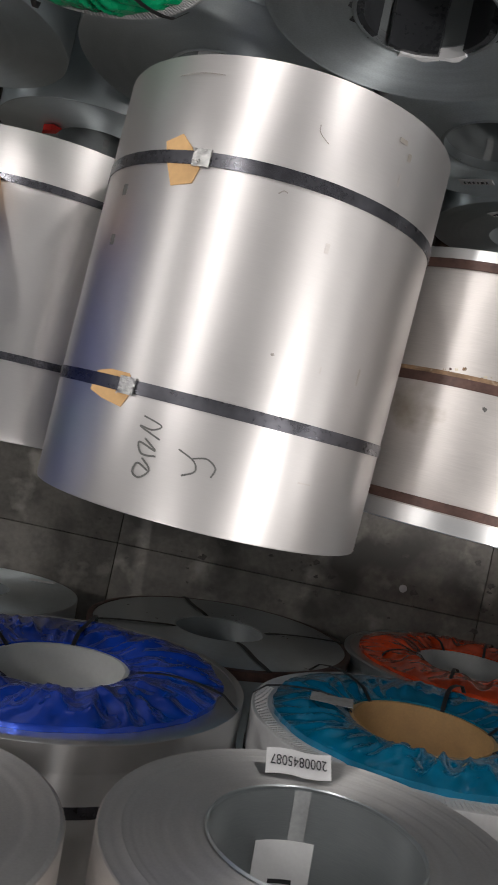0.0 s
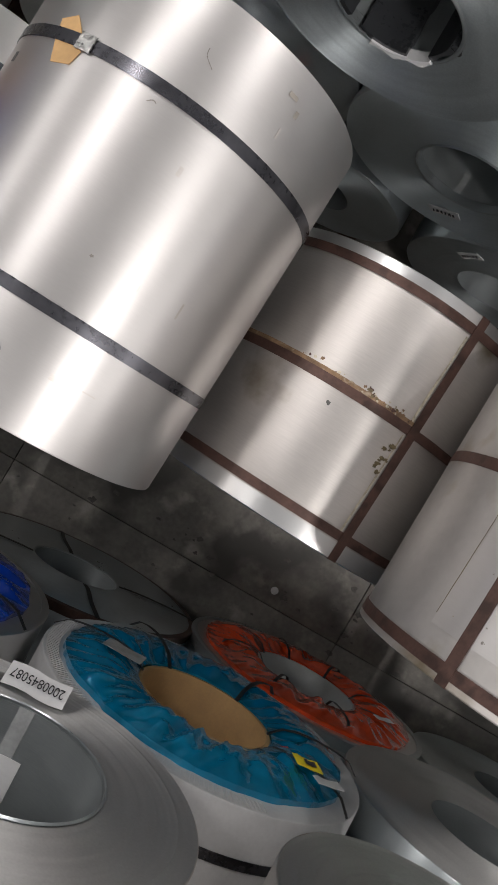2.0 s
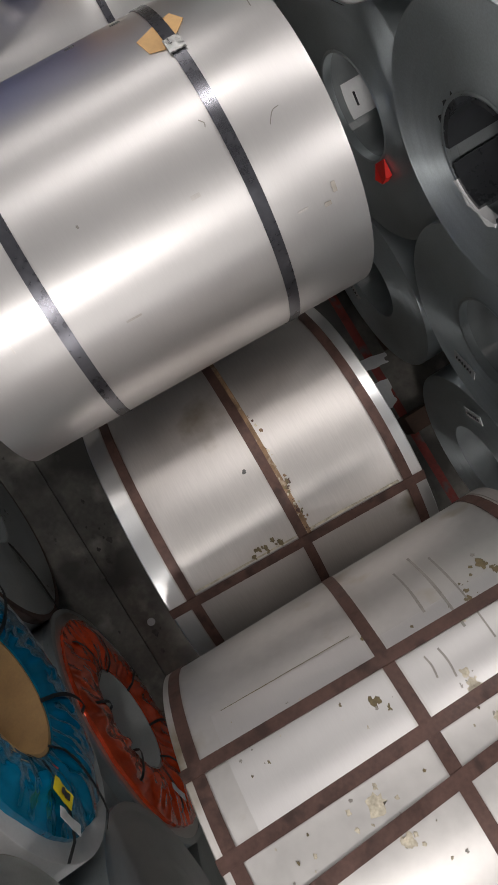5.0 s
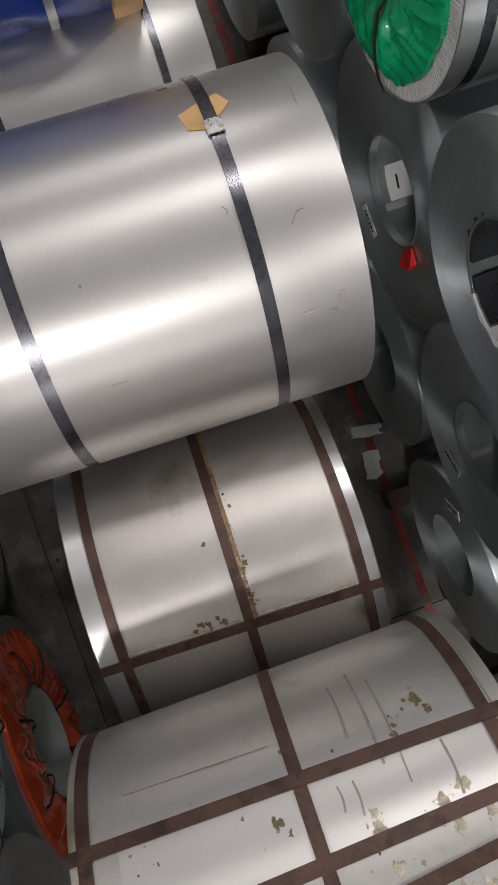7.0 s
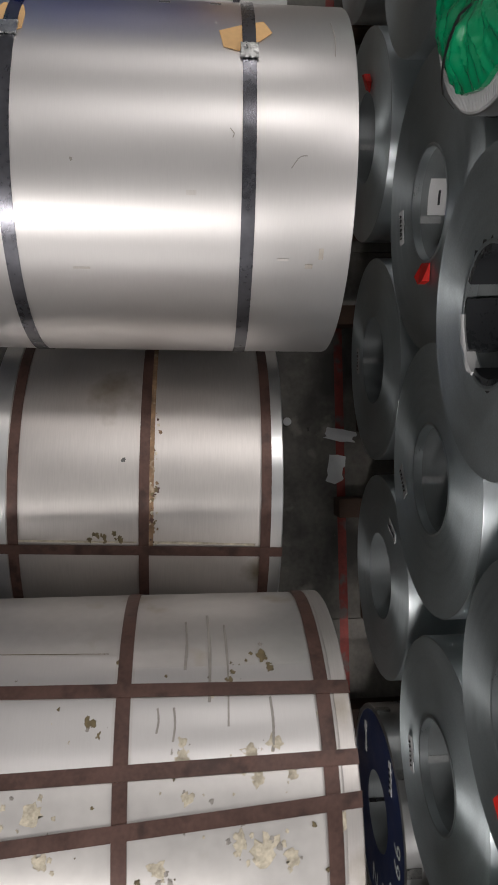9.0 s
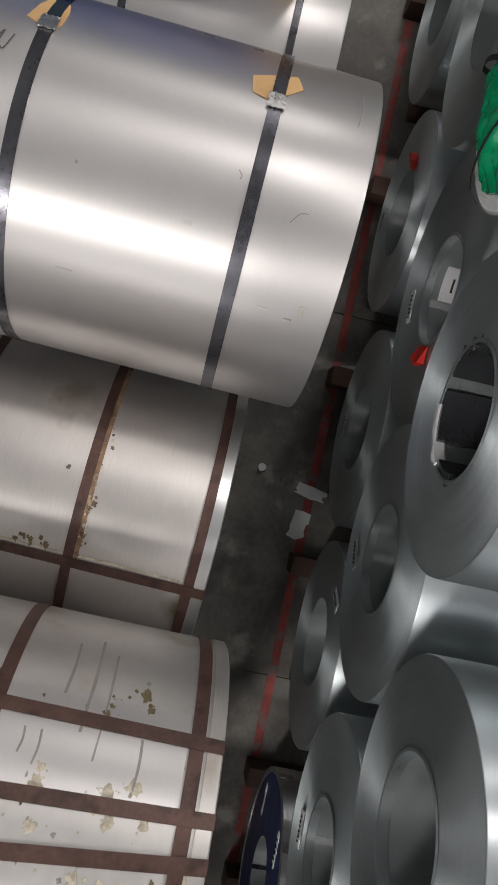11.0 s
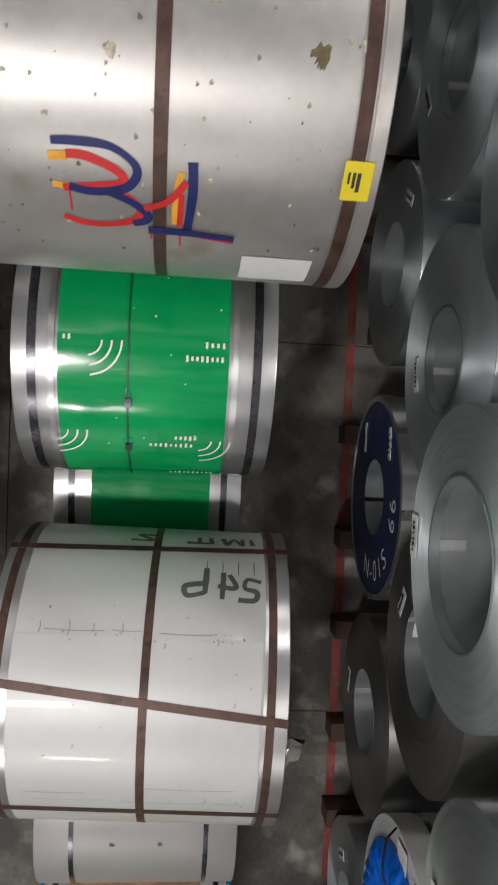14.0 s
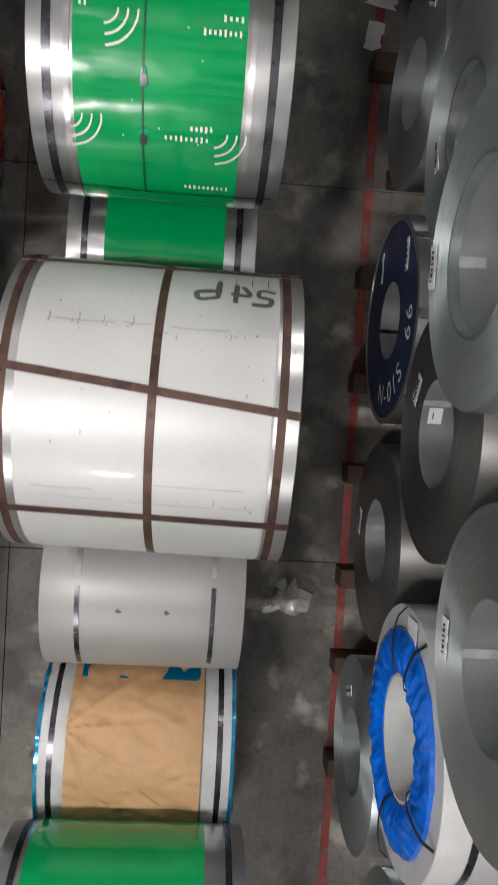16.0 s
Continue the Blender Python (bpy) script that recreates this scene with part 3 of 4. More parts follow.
def wrapped(x, y, z, r, bore, film, rim, core, label, seed):
    c = turned(coil("steel_coil", x, z, r, y - 1.2, y, label, bore, rim, rim, 1, 6, 0.001), 2.8, 0, 1)
    add(c, "end_cover", face_sheet(bore + 0.01, r - 0.1, c["h"], 1, 0.022, seed), film)
    add(c, "core", lathe([(c["h"] + 0.012, bore + 0.006), (c["h"] + 0.012, bore - 0.012), (c["h"] - 0.4, bore - 0.012), (c["h"] - 0.4, bore + 0.003)], 72, True), core)
    return c


blue = wrapped(0.164, -0.798, 2.65, 0.858, 0.319, BLUE, GALV, GREYBOARD, "steel coil with royal blue plastic end cover", 1.5)
cyan = wrapped(1.841, -0.715, 2.72, 0.784, 0.326, CYAN, RIM, CARD, "steel coil with cyan plastic end cover and cardboard core", 4.5)
orange = wrapped(2.679, -0.801, 0.885, 0.88, 0.37, ORANGE, GALV, GREYBOARD, "steel coil with orange plastic end cover", 7.5)

# ---- blue covered coil over the end of the row, with a crumpled paper edge and green strap ----
cy = coil("steel_coil", -0.776, 3.79, 0.536, -0.06, 1.02, "steel coil under a creased royal blue plastic cover", 0.27, STEEL, GREY_FACE)
add(cy, "cover", arc_patch(0.539, 0.003, -0.55, 0.52, -120, 128, 90, 30, 0.022, 21), TARP)
add(cy, "strap", band(0.566, 0.3, 0.03), GALV)
add(cy, "strap", band(0.566, -0.2, 0.03), MINT)
crumple = add(cy, "paper_edge", arc_patch(0.542, 0.012, 0.5, 0.6, 60, 118, 30, 8, 0.05, 33), KRAFT)


# ---- painted and stuck details on the middle row ----
def stroke(root, pts, width, material, lift=0.0032, name="paint_stroke"):
    """A stroke through points of (y, angle) on the coil's outside."""
    r = root["r"] + lift
    put = lambda u, v: Vector((r * math.sin(u / root["r"]), v, r * math.cos(u / root["r"])))
    return add(root, name, ribbon([(radians(a) * root["r"], y + root["along"]) for y, a in pts], width, put), material)


stroke(cc, [(-0.305, 42.3), (-0.257, 42.0)], 0.03, SPRAY_YELLOW, 0.003)
stroke(cc, [(0.030, 43.9), (0.017, 51.2), (0.017, 59.7)], 0.02, SPRAY_YELLOW, 0.003)
stroke(cc, [(-0.299, 49.7), (-0.26, 50.2)], 0.022, SPRAY_YELLOW, 0.003)
stroke(cc, [(-0.260, 41.5), (-0.216, 41.6), (-0.157, 43.6), (-0.120, 46.1), (-0.127, 48.3), (-0.173, 49.3), (-0.273, 50.5)], 0.026, SPRAY_RED, 0.0036)
stroke(cc, [(-0.135, 50.6), (-0.096, 53.1), (-0.073, 56.2), (-0.096, 59.5), (-0.160, 61.5), (-0.225, 61.5), (-0.279, 59.6)], 0.026, SPRAY_RED, 0.0036)
stroke(cc, [(-0.065, 54.9), (-0.003, 52.1), (0.043, 46.3)], 0.022, SPRAY_RED, 0.0072)
stroke(cc, [(0.032, 49.9), (0.029, 60.5)], 0.018, SPRAY_RED, 0.0036)
stroke(cc, [(0.09, 63.9), (0.18, 65)], 0.02, SPRAY_RED, 0.0036)
stroke(cc, [(-0.295, 38.5), (-0.237, 38.2), (-0.157, 38.7), (-0.105, 41.3), (-0.082, 44.5), (-0.097, 48.1), (-0.135, 50.2), (-0.204, 51.0), (-0.257, 50.0)], 0.027, SPRAY_BLUE, 0.0042)
stroke(cc, [(-0.158, 50.7), (-0.096, 53.5), (-0.057, 57.0), (-0.064, 59.3), (-0.096, 60.4)], 0.025, SPRAY_BLUE, 0.0042)
stroke(cc, [(0.058, 41.1), (0.061, 49.5), (0.050, 61.4)], 0.029, SPRAY_BLUE, 0.0042)
stroke(cc, [(-0.055, 62.1), (0.051, 62.4), (0.180, 63.5)], 0.027, SPRAY_BLUE, 0.0078)
for y, a0, a1 in ((-0.258, 50, 57.5), (-0.05, 62, 66), (0.03, 63, 68.5)):
    stroke(cc, [(y, a0), (y + 0.002, a1)], 0.006, SPRAY_RED, 0.0034, "paint_drip")
tag(cc, 0.313, 79, 0.205, 0.165, PAPER)
yl = tag(cc, 0.481, 42.3, 0.075, 0.105, YELLOW, "sticker", 0.0075)
for k in range(3):
    add(cc, "print_bar", arc_patch(cc["r"] + 0.0087, 0.0006, 0.49 + 0.012 * k, 0.496 + 0.014 * k, 40, 43 + k, 2, 1), INK, "", yl)
for y, a0, a1, w in ((0.13, -72, -54, 0.008), (0.19, -75, -45, 0.009), (0.235, -70, -39, 0.007), (0.1, -44, -36, 0.007), (0.34, -46, -33, 0.007), (0.06, -44, -38, 0.006)):
    stroke(cc, [(y, a0), (y + 0.003, (a0 + a1) / 2), (y - 0.002, a1)], w, WATER, 0.0034, "drip_mark")


def blob(root, y, a, size, material, seed, lift=0.002, flat=0.006):
    """An uneven crust of dirt on the outside."""
    bm = bmesh.new()
    r, y = root["r"], y + root["along"]
    n, rings = 17, []
    for k, (q, h) in enumerate(((1.0, 0.0), (0.8, 0.7), (0.4, 1.0))):
        ring = []
        for i in range(n):
            t = 2 * math.pi * i / n
            rad = size * q * (1 + 0.7 * noise.noise((math.cos(t) * 1.6 + seed, math.sin(t) * 1.6, seed)) + 0.6 * noise.noise((math.cos(t) * 5 + seed, math.sin(t) * 5, seed + k)))
            aa = radians(a) + rad * math.cos(t) / r
            rr = r + lift + flat * h * (0.6 + 0.4 * noise.noise((t, k, seed)))
            ring.append(bm.verts.new((rr * math.sin(aa), y + rad * math.sin(t) * 0.85, rr * math.cos(aa))))
        rings.append(ring)
    for p, q in zip(rings, rings[1:]):
        for i in range(n):
            bm.faces.new((p[i], p[(i + 1) % n], q[(i + 1) % n], q[i]))
    bm.faces.new(rings[-1])
    return add(root, "dirt_spot", bm, material)


rng = random.Random(5)
for y, a, s, m in ((0.33, -58, 0.022, OIL), (0.345, -54, 0.018, OIL), (0.24, -50, 0.02, OIL), (0.25, -53, 0.012, OIL), (-0.1, -41, 0.024, OIL), (-0.08, -38, 0.015, OIL), (0.31, -13, 0.045, DIRT), (0.25, -15, 0.03, DIRT), (0.37, -11, 0.025, DIRT),
                   (0.12, -32, 0.028, DIRT), (0.13, -24, 0.02, DIRT), (0.3, -27, 0.02, DIRT), (0.38, -28, 0.018, DIRT), (0.35, 15, 0.032, OIL), (0.46, 12, 0.02, DIRT), (0.34, -35, 0.03, DIRT), (-0.2, -12, 0.022, DIRT), (0.08, 5, 0.018, DIRT),
                   (0.06, -10, 0.026, DIRT), (-0.15, 18, 0.022, DIRT), (0.5, -18, 0.03, DIRT), (0.28, -33, 0.03, DIRT), (0.12, -36, 0.02, DIRT), (-0.22, -22, 0.03, DIRT)):
    blob(cc, y, a, s * 0.8, m, rng.uniform(0, 50), 0.0015, 0.003)
    for k in range(4):
        blob(cc, y + rng.gauss(0, s * 0.7), a + rng.gauss(0, 2.2), s * rng.uniform(0.1, 0.32), rng.choice((m, m, WATER)), rng.uniform(0, 50), 0.0015, 0.002)
for k in range(150):
    blob(cc, rng.uniform(-0.5, 0.48), rng.uniform(-58, 72), rng.uniform(0.0015, 0.0075), rng.choice((DIRT, DIRT, OIL, WATER)), rng.uniform(0, 50), 0.0018, 0.003)
add(cc, "torn_sheet", arc_patch(cc["r"] + 0.0016, 0.0012, -0.455, -0.015, -61, -30, 12, 6, 0.0008, 4, 2), STEEL)
stroke(cc, [(-0.46 + 0.0205 * k, -61 + 0.06 * k + rng.uniform(-0.04, 0.04)) for k in range(20)], 0.003, OIL, 0.0036, "torn_edge")
add(cc, "sheet_panel", arc_patch(cc["r"] + 0.0014, 0.001, 0.035, 0.485, -55, -29, 10, 4, 0.0006, 9), STEEL)

# coil with rusty straps: rust and dents along the strap
add(cb, "rust_stain", arc_patch(cb["r"] + 0.001, 0.0012, 0.039, 0.056, -90, 19, 90, 3, 0.0014, 12), RUN)
for k in range(60):
    blob(cb, 0.042 + abs(rng.gauss(0, 0.012)), rng.uniform(-29, 19), rng.uniform(0.002, 0.009), rng.choice((RUN, RUN, RUST, DIRT)), rng.uniform(0, 50), 0.0018, 0.002)
for k in range(16):
    blob(cb, 0.052 + rng.uniform(-0.006, 0.014), rng.uniform(-4, 16), rng.uniform(0.003, 0.008), rng.choice((DIRT, RUST, OIL)), rng.uniform(0, 50), 0.0035, 0.002)
stroke(cb, [(-0.4, 15), (-0.2, 15.3), (0.0, 15.5)], 0.008, DIRT, 0.0024, "pale_stain")
stroke(cb, [(0.06, 15.5), (0.25, 15.8), (0.4, 16.2)], 0.01, DIRT, 0.0024, "pale_stain")
for k in range(14):
    blob(cb, rng.uniform(-0.16, -0.03), rng.uniform(12.5, 15.3), rng.uniform(0.004, 0.01), OIL, rng.uniform(0, 50), 0.002, 0.002)
blob(cb, -0.045, -11, 0.009, MARKER, 3, 0.002, 0.003)

# faint writing, stickers and scuffs on the bright coil
for pts in ([(-0.345, -20.5), (-0.36, -14.5), (-0.375, -17), (-0.372, -21), (-0.395, -14)], [(-0.4, -18.5), (-0.425, -14.5), (-0.412, -20), (-0.44, -18.5), (-0.438, -14)], [(-0.45, -18), (-0.475, -15), (-0.5, -17.5), (-0.49, -20), (-0.465, -19), (-0.478, -15.5)],
            [(-0.405, -8), (-0.425, -3), (-0.45, -2), (-0.468, -5.5)], [(-0.42, -3.5), (-0.412, 0.5), (-0.43, 3.5), (-0.455, 2.8)]):
    stroke(ca, pts, 0.0055, MARKER, 0.0025, "marker_line")
for y, a, wy, wa in ((-0.416, 31.4, 0.004, 0.04), (-0.424, 19.9, 0.018, 0.018), (-0.106, 42, 0.045, 0.006), (0.18, 19.3, 0.026, 0.012), (0.42, 38, 0.03, 0.006), (0.49, 40, 0.02, 0.012), (0.52, 36, 0.012, 0.03), (-0.12, 27, 0.018, 0.004)):
    tag(ca, y, a, wy, wa, STEEL_DULL, "scuff", 0.0017)
blob(ca, -0.116, 11.2, 0.006, WATER, 8, 0.0015, 0.001)
for pts in ([(0.54, -38), (0.546, -30), (0.542, -22)], [(0.275, 1.6), (0.285, 3), (0.282, 4.2)], [(0.43, 12), (0.45, 9), (0.47, 8.5)]):
    stroke(ca, pts, 0.003, WATER, 0.0022, "scratch")
for y in (0.1, 0.24):
    tag(ca, y, -52, 0.03, 0.02, MARKER, "ink_mark", 0.0017)

# film wrap: seam, seals, printed bars and arcs
stroke(cd, [(-0.53, 76), (-0.2, 79), (0.1, 80), (0.5, 78)], 0.012, STRAP, 0.014, "loose_strap")
add(cd, "film_seam", arc_patch(0.5735, 0.002, -0.072, -0.064, -70, 80, 40, 1), mat("dark_green_seam", (0.0, 0.09, 0.03), 0.4))
for a in (-35, 25.6, 48.6):
    blob(cd, -0.066, a - 2.5, 0.02, MINT, a, 0.008, 0.006)
    add(cd, "strap_seal", arc_patch(0.577, 0.004, -0.079, -0.053, a - 2.0, a + 2.0, 5, 3, 0.004, a), STRAP)


def arcs(root, y, a, size, r):
    for k in range(3):
        q = size * (0.45 + 0.3 * k)
        pts = [(y - 0.04 + q * math.sin(t), a + math.degrees((q * math.cos(t)) / r)) for t in (0.1, 0.5, 0.9, 1.3, 1.6)]
        stroke(root, pts, size * 0.075, WHITE_INK, 0.0125, "printed_arc")


for y, a in ((-0.19, 1), (-0.33, 40), (0.26, 44), (-0.1, -52), (0.26, -45)):
    arcs(cd, y, a, 0.13, 0.57)
for y, a, w in ((0.275, 1, 0.09), (0.235, 6.5, 0.16), (0.17, 42.5, 0.1), (0.11, 47, 0.19), (-0.31, 0, 0.04), (0.12, -48, 0.18), (0.2, 73, 0.2)):
    n = max(2, round(w / 0.021))
    for k in range(n):
        u = y + w * ((k + 0.5) / n - 0.5)
        tall = (2.6, 1.7, 1.7, 2.2)[(k + n) % 4]
        stroke(cd, [(u, a - tall / 2), (u + 0.001, a), (u, a + tall / 2)], 0.011, WHITE_INK, 0.0125, "printed_bar")
for k in range(12):
    blob(cd, rng.uniform(-0.3, 0.3), rng.uniform(-30, 50), rng.uniform(0.003, 0.007), WHITE_INK, k, 0.008, 0.002)
for y in (-0.37, 0.36):
    add(cd, "foil_edge", arc_patch(0.566, 0.0025, y - 0.012, y + 0.012, -100, 100, 60, 2, 0.004, y), GALV)

# white coil: writing, seams, scuffs
for pts in ([(0.5, -52), (0.44, -53), (0.43, -49), (0.48, -47.5), (0.47, -44), (0.4, -44)], [(0.36, -55), (0.39, -49), (0.31, -49.5)], [(0.335, -56), (0.33, -44)], [(0.26, -58), (0.255, -46)], [(0.255, -46.5), (0.18, -45), (0.17, -49), (0.25, -50.5)],
            [(0.47, -74), (0.46, -80)], [(0.42, -80), (0.42, -74), (0.38, -79), (0.35, -74), (0.33, -80)], [(0.28, -74), (0.27, -80)], [(0.22, -80), (0.22, -74)], [(0.27, -74.5), (0.16, -74.5)], [(0.02, -80), (-0.06, -80), (0.0, -75), (-0.1, -75)]):
    stroke(ce, pts, 0.027, MARKER, 0.0027, "marker_line")
for y in (0.33, 0.26, 0.47, 0.4):
    stroke(ce, [(y, -62), (y, -55)], 0.004, MARKER, 0.0027, "ink_drip")
add(ce, "sheet_overlap", arc_patch(ce["r"] + 0.0016, 0.0012, -0.52, 0.51, -28.5, 110, 40, 6, 0.0008, 6), WHITE)
for k in range(46):
    blob(ce, rng.uniform(-0.48, 0.48), rng.choice((rng.uniform(-31, -27), rng.uniform(31, 36), rng.uniform(-50, 35))), rng.uniform(0.0015, 0.006), rng.choice((WATER, PALE, DIRT)), rng.uniform(0, 50), 0.0034, 0.001)
for y0, y1, a in ((-0.42, -0.12, 33.5), (-0.05, 0.3, 34.2), (0.33, 0.48, 33.8), (-0.4, -0.15, -30.4), (-0.12, 0.0, -30.8), (0.08, 0.3, -30.3), (0.05, 0.42, 26.2), (-0.45, -0.2, 29.5)):
    stroke(ce, [(y0, a), ((y0 + y1) / 2, a + 0.3), (y1, a)], 0.003 + 0.002 * (a < 30), PALE, 0.0034, "dirt_line")
for y, a, w in ((-0.42, -33, 0.05), (-0.3, -34, 0.07), (-0.2, -33, 0.04), (-0.08, -33.5, 0.05), (0.32, -29, 0.03), (0.1, -27, 0.025), (0.4, -8, 0.02), (-0.25, 8, 0.02), (0.3, 31, 0.03)):
    stroke(ce, [(y, a), (y + 0.004, a + math.degrees(w / 1.4)), (y - 0.002, a + math.degrees(w / 0.7))], 0.006, PALE, 0.0034, "grey_smudge")
for y, a0, a1 in ((-0.35, -26.8, 19), (0.378, -29, 11)):
    add(cf, "strap", arc_patch(0.5025, 0.002, y - 0.013, y + 0.013, -60, a0 + 14, 8, 1), GALV)
    add(cf, "strap", arc_patch(0.5025, 0.002, y - 0.013, y + 0.013, a0 + 20, a1 + 40, 8, 1), STRAP)
for y in (-0.13, 0.13):
    blob(cf, y, 8, 0.014, MARKER, y, 0.002, 0.002)
for s in (-1, 1):
    edge_ring(ch, s, 0.16, RIM, "paper_edge")
    blob(ch, s * 0.35, -24, 0.014, BUCKLE, s, 0.01, 0.006)
for y, a, s in ((-0.02, -4, 0.02),):
    blob(ch, y, a, s, KRAFT, s * 40, 0.012, 0.014)
for pts in ([(-0.35, -20), (-0.1, -2), (0.06, 10), (0.33, 34)], [(-0.3, 30), (-0.05, 12), (0.2, -6), (0.35, -30)], [(-0.36, 6), (-0.12, 20), (0.1, 48)], [(0.36, 8), (0.12, 30), (-0.2, 52)]):
    stroke(ch, pts, 0.007, KRAFT, 0.019, "paper_crease")
add(ch, "blue_film", arc_patch(0.5605, 0.002, -0.36, 0.36, -85, -58, 16, 14, 0.012, 3), CYAN)
for side in (1, -1):
    add(ch, "blue_film_edge", face_sheet(0.33, 0.57, side * ch["h"], side, 0.01, 8.0, thick=0.01), CYAN)

# ---- stack across the line: chocks, labels, tape, tabs ----
def chock(x, y0, y1, hgt):
    c = finish("timber_chock", box(0, 0, hgt / 2, 0.15, y1 - y0, hgt, 0.008), TIMBER, None, "", (x, (y0 + y1) / 2, 0.005))
    return tagged(c, "rough brown timber chock under a coil", "timber chock", "timber chocks")


for x, z, r in ((-2.18, 0.86, 0.7), (-0.59, 0.86, 0.7), (0.96, 0.86, 0.7), (2.475, 0.86, 0.71), (4.13, 0.88, 0.72), (5.7, 0.86, 0.7), (7.25, 0.84, 0.68)):
    for s in (-1, 1):
        hgt = z - math.sqrt(r * r - 0.35 * 0.35) - 0.008
        chock(x + s * 0.4 + s * 0.02, 2.25 if s > 0 and x < 3 else 2.05, 3.3, hgt)


def tape_label(root, side, ang, rad, w=0.19, hgt=0.075, turn=None, text=False):
    """A taped paper strip near the bore, with clear tape that runs into the eye."""
    t = radians(ang)
    cx, cz = rad * math.sin(t), rad * math.cos(t)
    turn = -ang if turn is None else turn
    paper = face_plate(root, side, cx, cz, w, hgt, turn, PAPER, off=0.013)
    put = on_face(side * (root["h"] + 0.0205), cx, cz, turn, -side)
    if text:
        add(root, "print", letters("2000845087", 0.034, put), INK, "", paper)
    else:
        for k in range(6):
            c = put((k - 2.5) * w * 0.13, 0)
            face_plate(root, side, c.x, c.z, w * (0.04, 0.09, 0.06)[k % 3], hgt * 0.3, turn, INK, "print_bar", 0.0195, 0.0006, "", paper)
    bore = root["bore"]
    da = 4
    y0, y1 = sorted((side * (root["h"] + 0.002), side * (root["h"] - 0.16)))
    add(root, "tape", arc_patch(bore - 0.004, 0.002, y0, y1, ang - da, ang + da, 4, 3), TAPE)


def bore_label(root, side, ang, depth, w=0.17, length=0.13):
    bore = root["bore"]
    da = math.degrees(w / bore) / 2
    y0, y1 = sorted((side * (root["h"] - depth), side * (root["h"] - depth - length)))
    paper = add(root, "label", arc_patch(bore - 0.006, 0.001, y0, y1, ang - da, ang + da, 5, 2), PAPER)
    add(root, "barcode", arc_patch(bore - 0.0075, 0.001, y0 + length * 0.3, y0 + length * 0.37, ang - da * 0.45, ang + da * 0.35, 4, 1), INK, "", paper)


def red_tab(root, side, ang):
    """A folded red tape flag at the eye."""
    t = radians(ang)
    put = on_face(side * (root["h"] + 0.007), (root["bore"] + 0.055) * math.sin(t), (root["bore"] + 0.055) * math.cos(t), -ang)
    bm = bmesh.new()
    pts = [(-0.07, -0.045), (0.06, -0.05), (0.075, 0.02), (0.01, 0.06), (-0.065, 0.045)]
    lo = [bm.verts.new(put(u, v)) for u, v in pts]
    hi = [bm.verts.new(put(u, v) + Vector((0, side * (0.004 + 0.035 * (v > 0)), 0))) for u, v in pts]
    bm.faces.new(hi), bm.faces.new(lo[::-1])
    for i in range(5):
        bm.faces.new((lo[i], lo[(i + 1) % 5], hi[(i + 1) % 5], hi[i]))
    add(root, "red_tab", bm, RED_TAPE)


d0, d3, d5, d10, d14, dw, d1, d4, d6, d11, dm, d18, d2, d8, d9, d13, dn = dark
tape_label(d1, -1, 180, 0.45)
bore_label(d1, -1, 205, 0.08, 0.2, 0.18)
red_tab(d1, -1, 100)
tape_label(d4, -1, 176, 0.45, turn=30)
tape_label(d6, -1, 172, 0.42, 0.2)
tape_label(d9, -1, 182, 0.55, 0.2, 0.085)
tape_label(d5, -1, 318, 0.55, turn=60)
tape_label(d3, -1, 185, 0.4)
tape_label(d10, -1, 190, 0.46, 0.2)
tape_label(d11, -1, 215, 0.42)
bore_label(d11, -1, 200, 0.04, 0.1, 0.08)
tape_label(d14, -1, 250, 0.42)
tape_label(d13, -1, 180, 0.5)
red_tab(d8, -1, 110)
red_tab(d0, -1, 300)
tape_label(d0, -1, 190, 0.45)
# black torn lining inside the bore of the upper coil
for a, w in ((250, 60), (180, 50), (110, 40), (320, 30)):
    add(d2, "lining", arc_patch(d2["bore"] - 0.03, 0.004, -d2["h"] - 0.004, -d2["h"] + 0.35, a - w / 2, a + w / 2, 14, 8, 0.05, a), mat("black_lining_film", (0.03, 0.032, 0.035), 0.3, coat=0.5))
add(d2, "lining_edge", arc_patch(d2["bore"] - 0.012, 0.01, -d2["h"] - 0.012, -d2["h"] + 0.03, 130, 190, 20, 3, 0.02, 3), PAPER)
for c in (d1, d2, d4, d6, d8, d9):
    add(c, "inner_wrap", lathe([(-c["h"] - 0.004, c["bore"] + 0.012), (-c["h"] - 0.009, c["bore"] + 0.004), (-c["h"] - 0.006, c["bore"] - 0.005), (-c["h"] + 0.04, c["bore"] - 0.005)], 64), DARK)
for y in (-0.3, 0.1):
    strap_ring(d9, y, 0.03, STRAP)
strap_ring(d6, -0.2, 0.03, STRAP)
strap_ring(d8, -0.25, 0.03, STRAP)

# navy end: edge band, seals, two labels, chalk number
edge_ring(navy, -1, 0.16, GALV)
for a in range(0, 360, 45):
    add(navy, "strap_seal", arc_patch(navy["r"] + 0.004, 0.006, -navy["h"] - 0.004, -navy["h"] + 0.09, a, a + 5, 2, 2, 0.006, a), BUCKLE)
strap_ring(navy, -0.33, 0.04, STRAP)
face_plate(navy, -1, -0.42, -0.3, 0.22, 0.05, 0, PAPER, off=0.004)
nl = face_plate(navy, -1, -0.4, 0.38, 0.22, 0.06, 0, PAPER, off=0.004)
for k in range(5):
    face_plate(navy, -1, -0.46 + 0.04 * k, 0.38, 0.012, 0.035, 0, INK, "print_bar", 0.0095, 0.0006, "", nl)
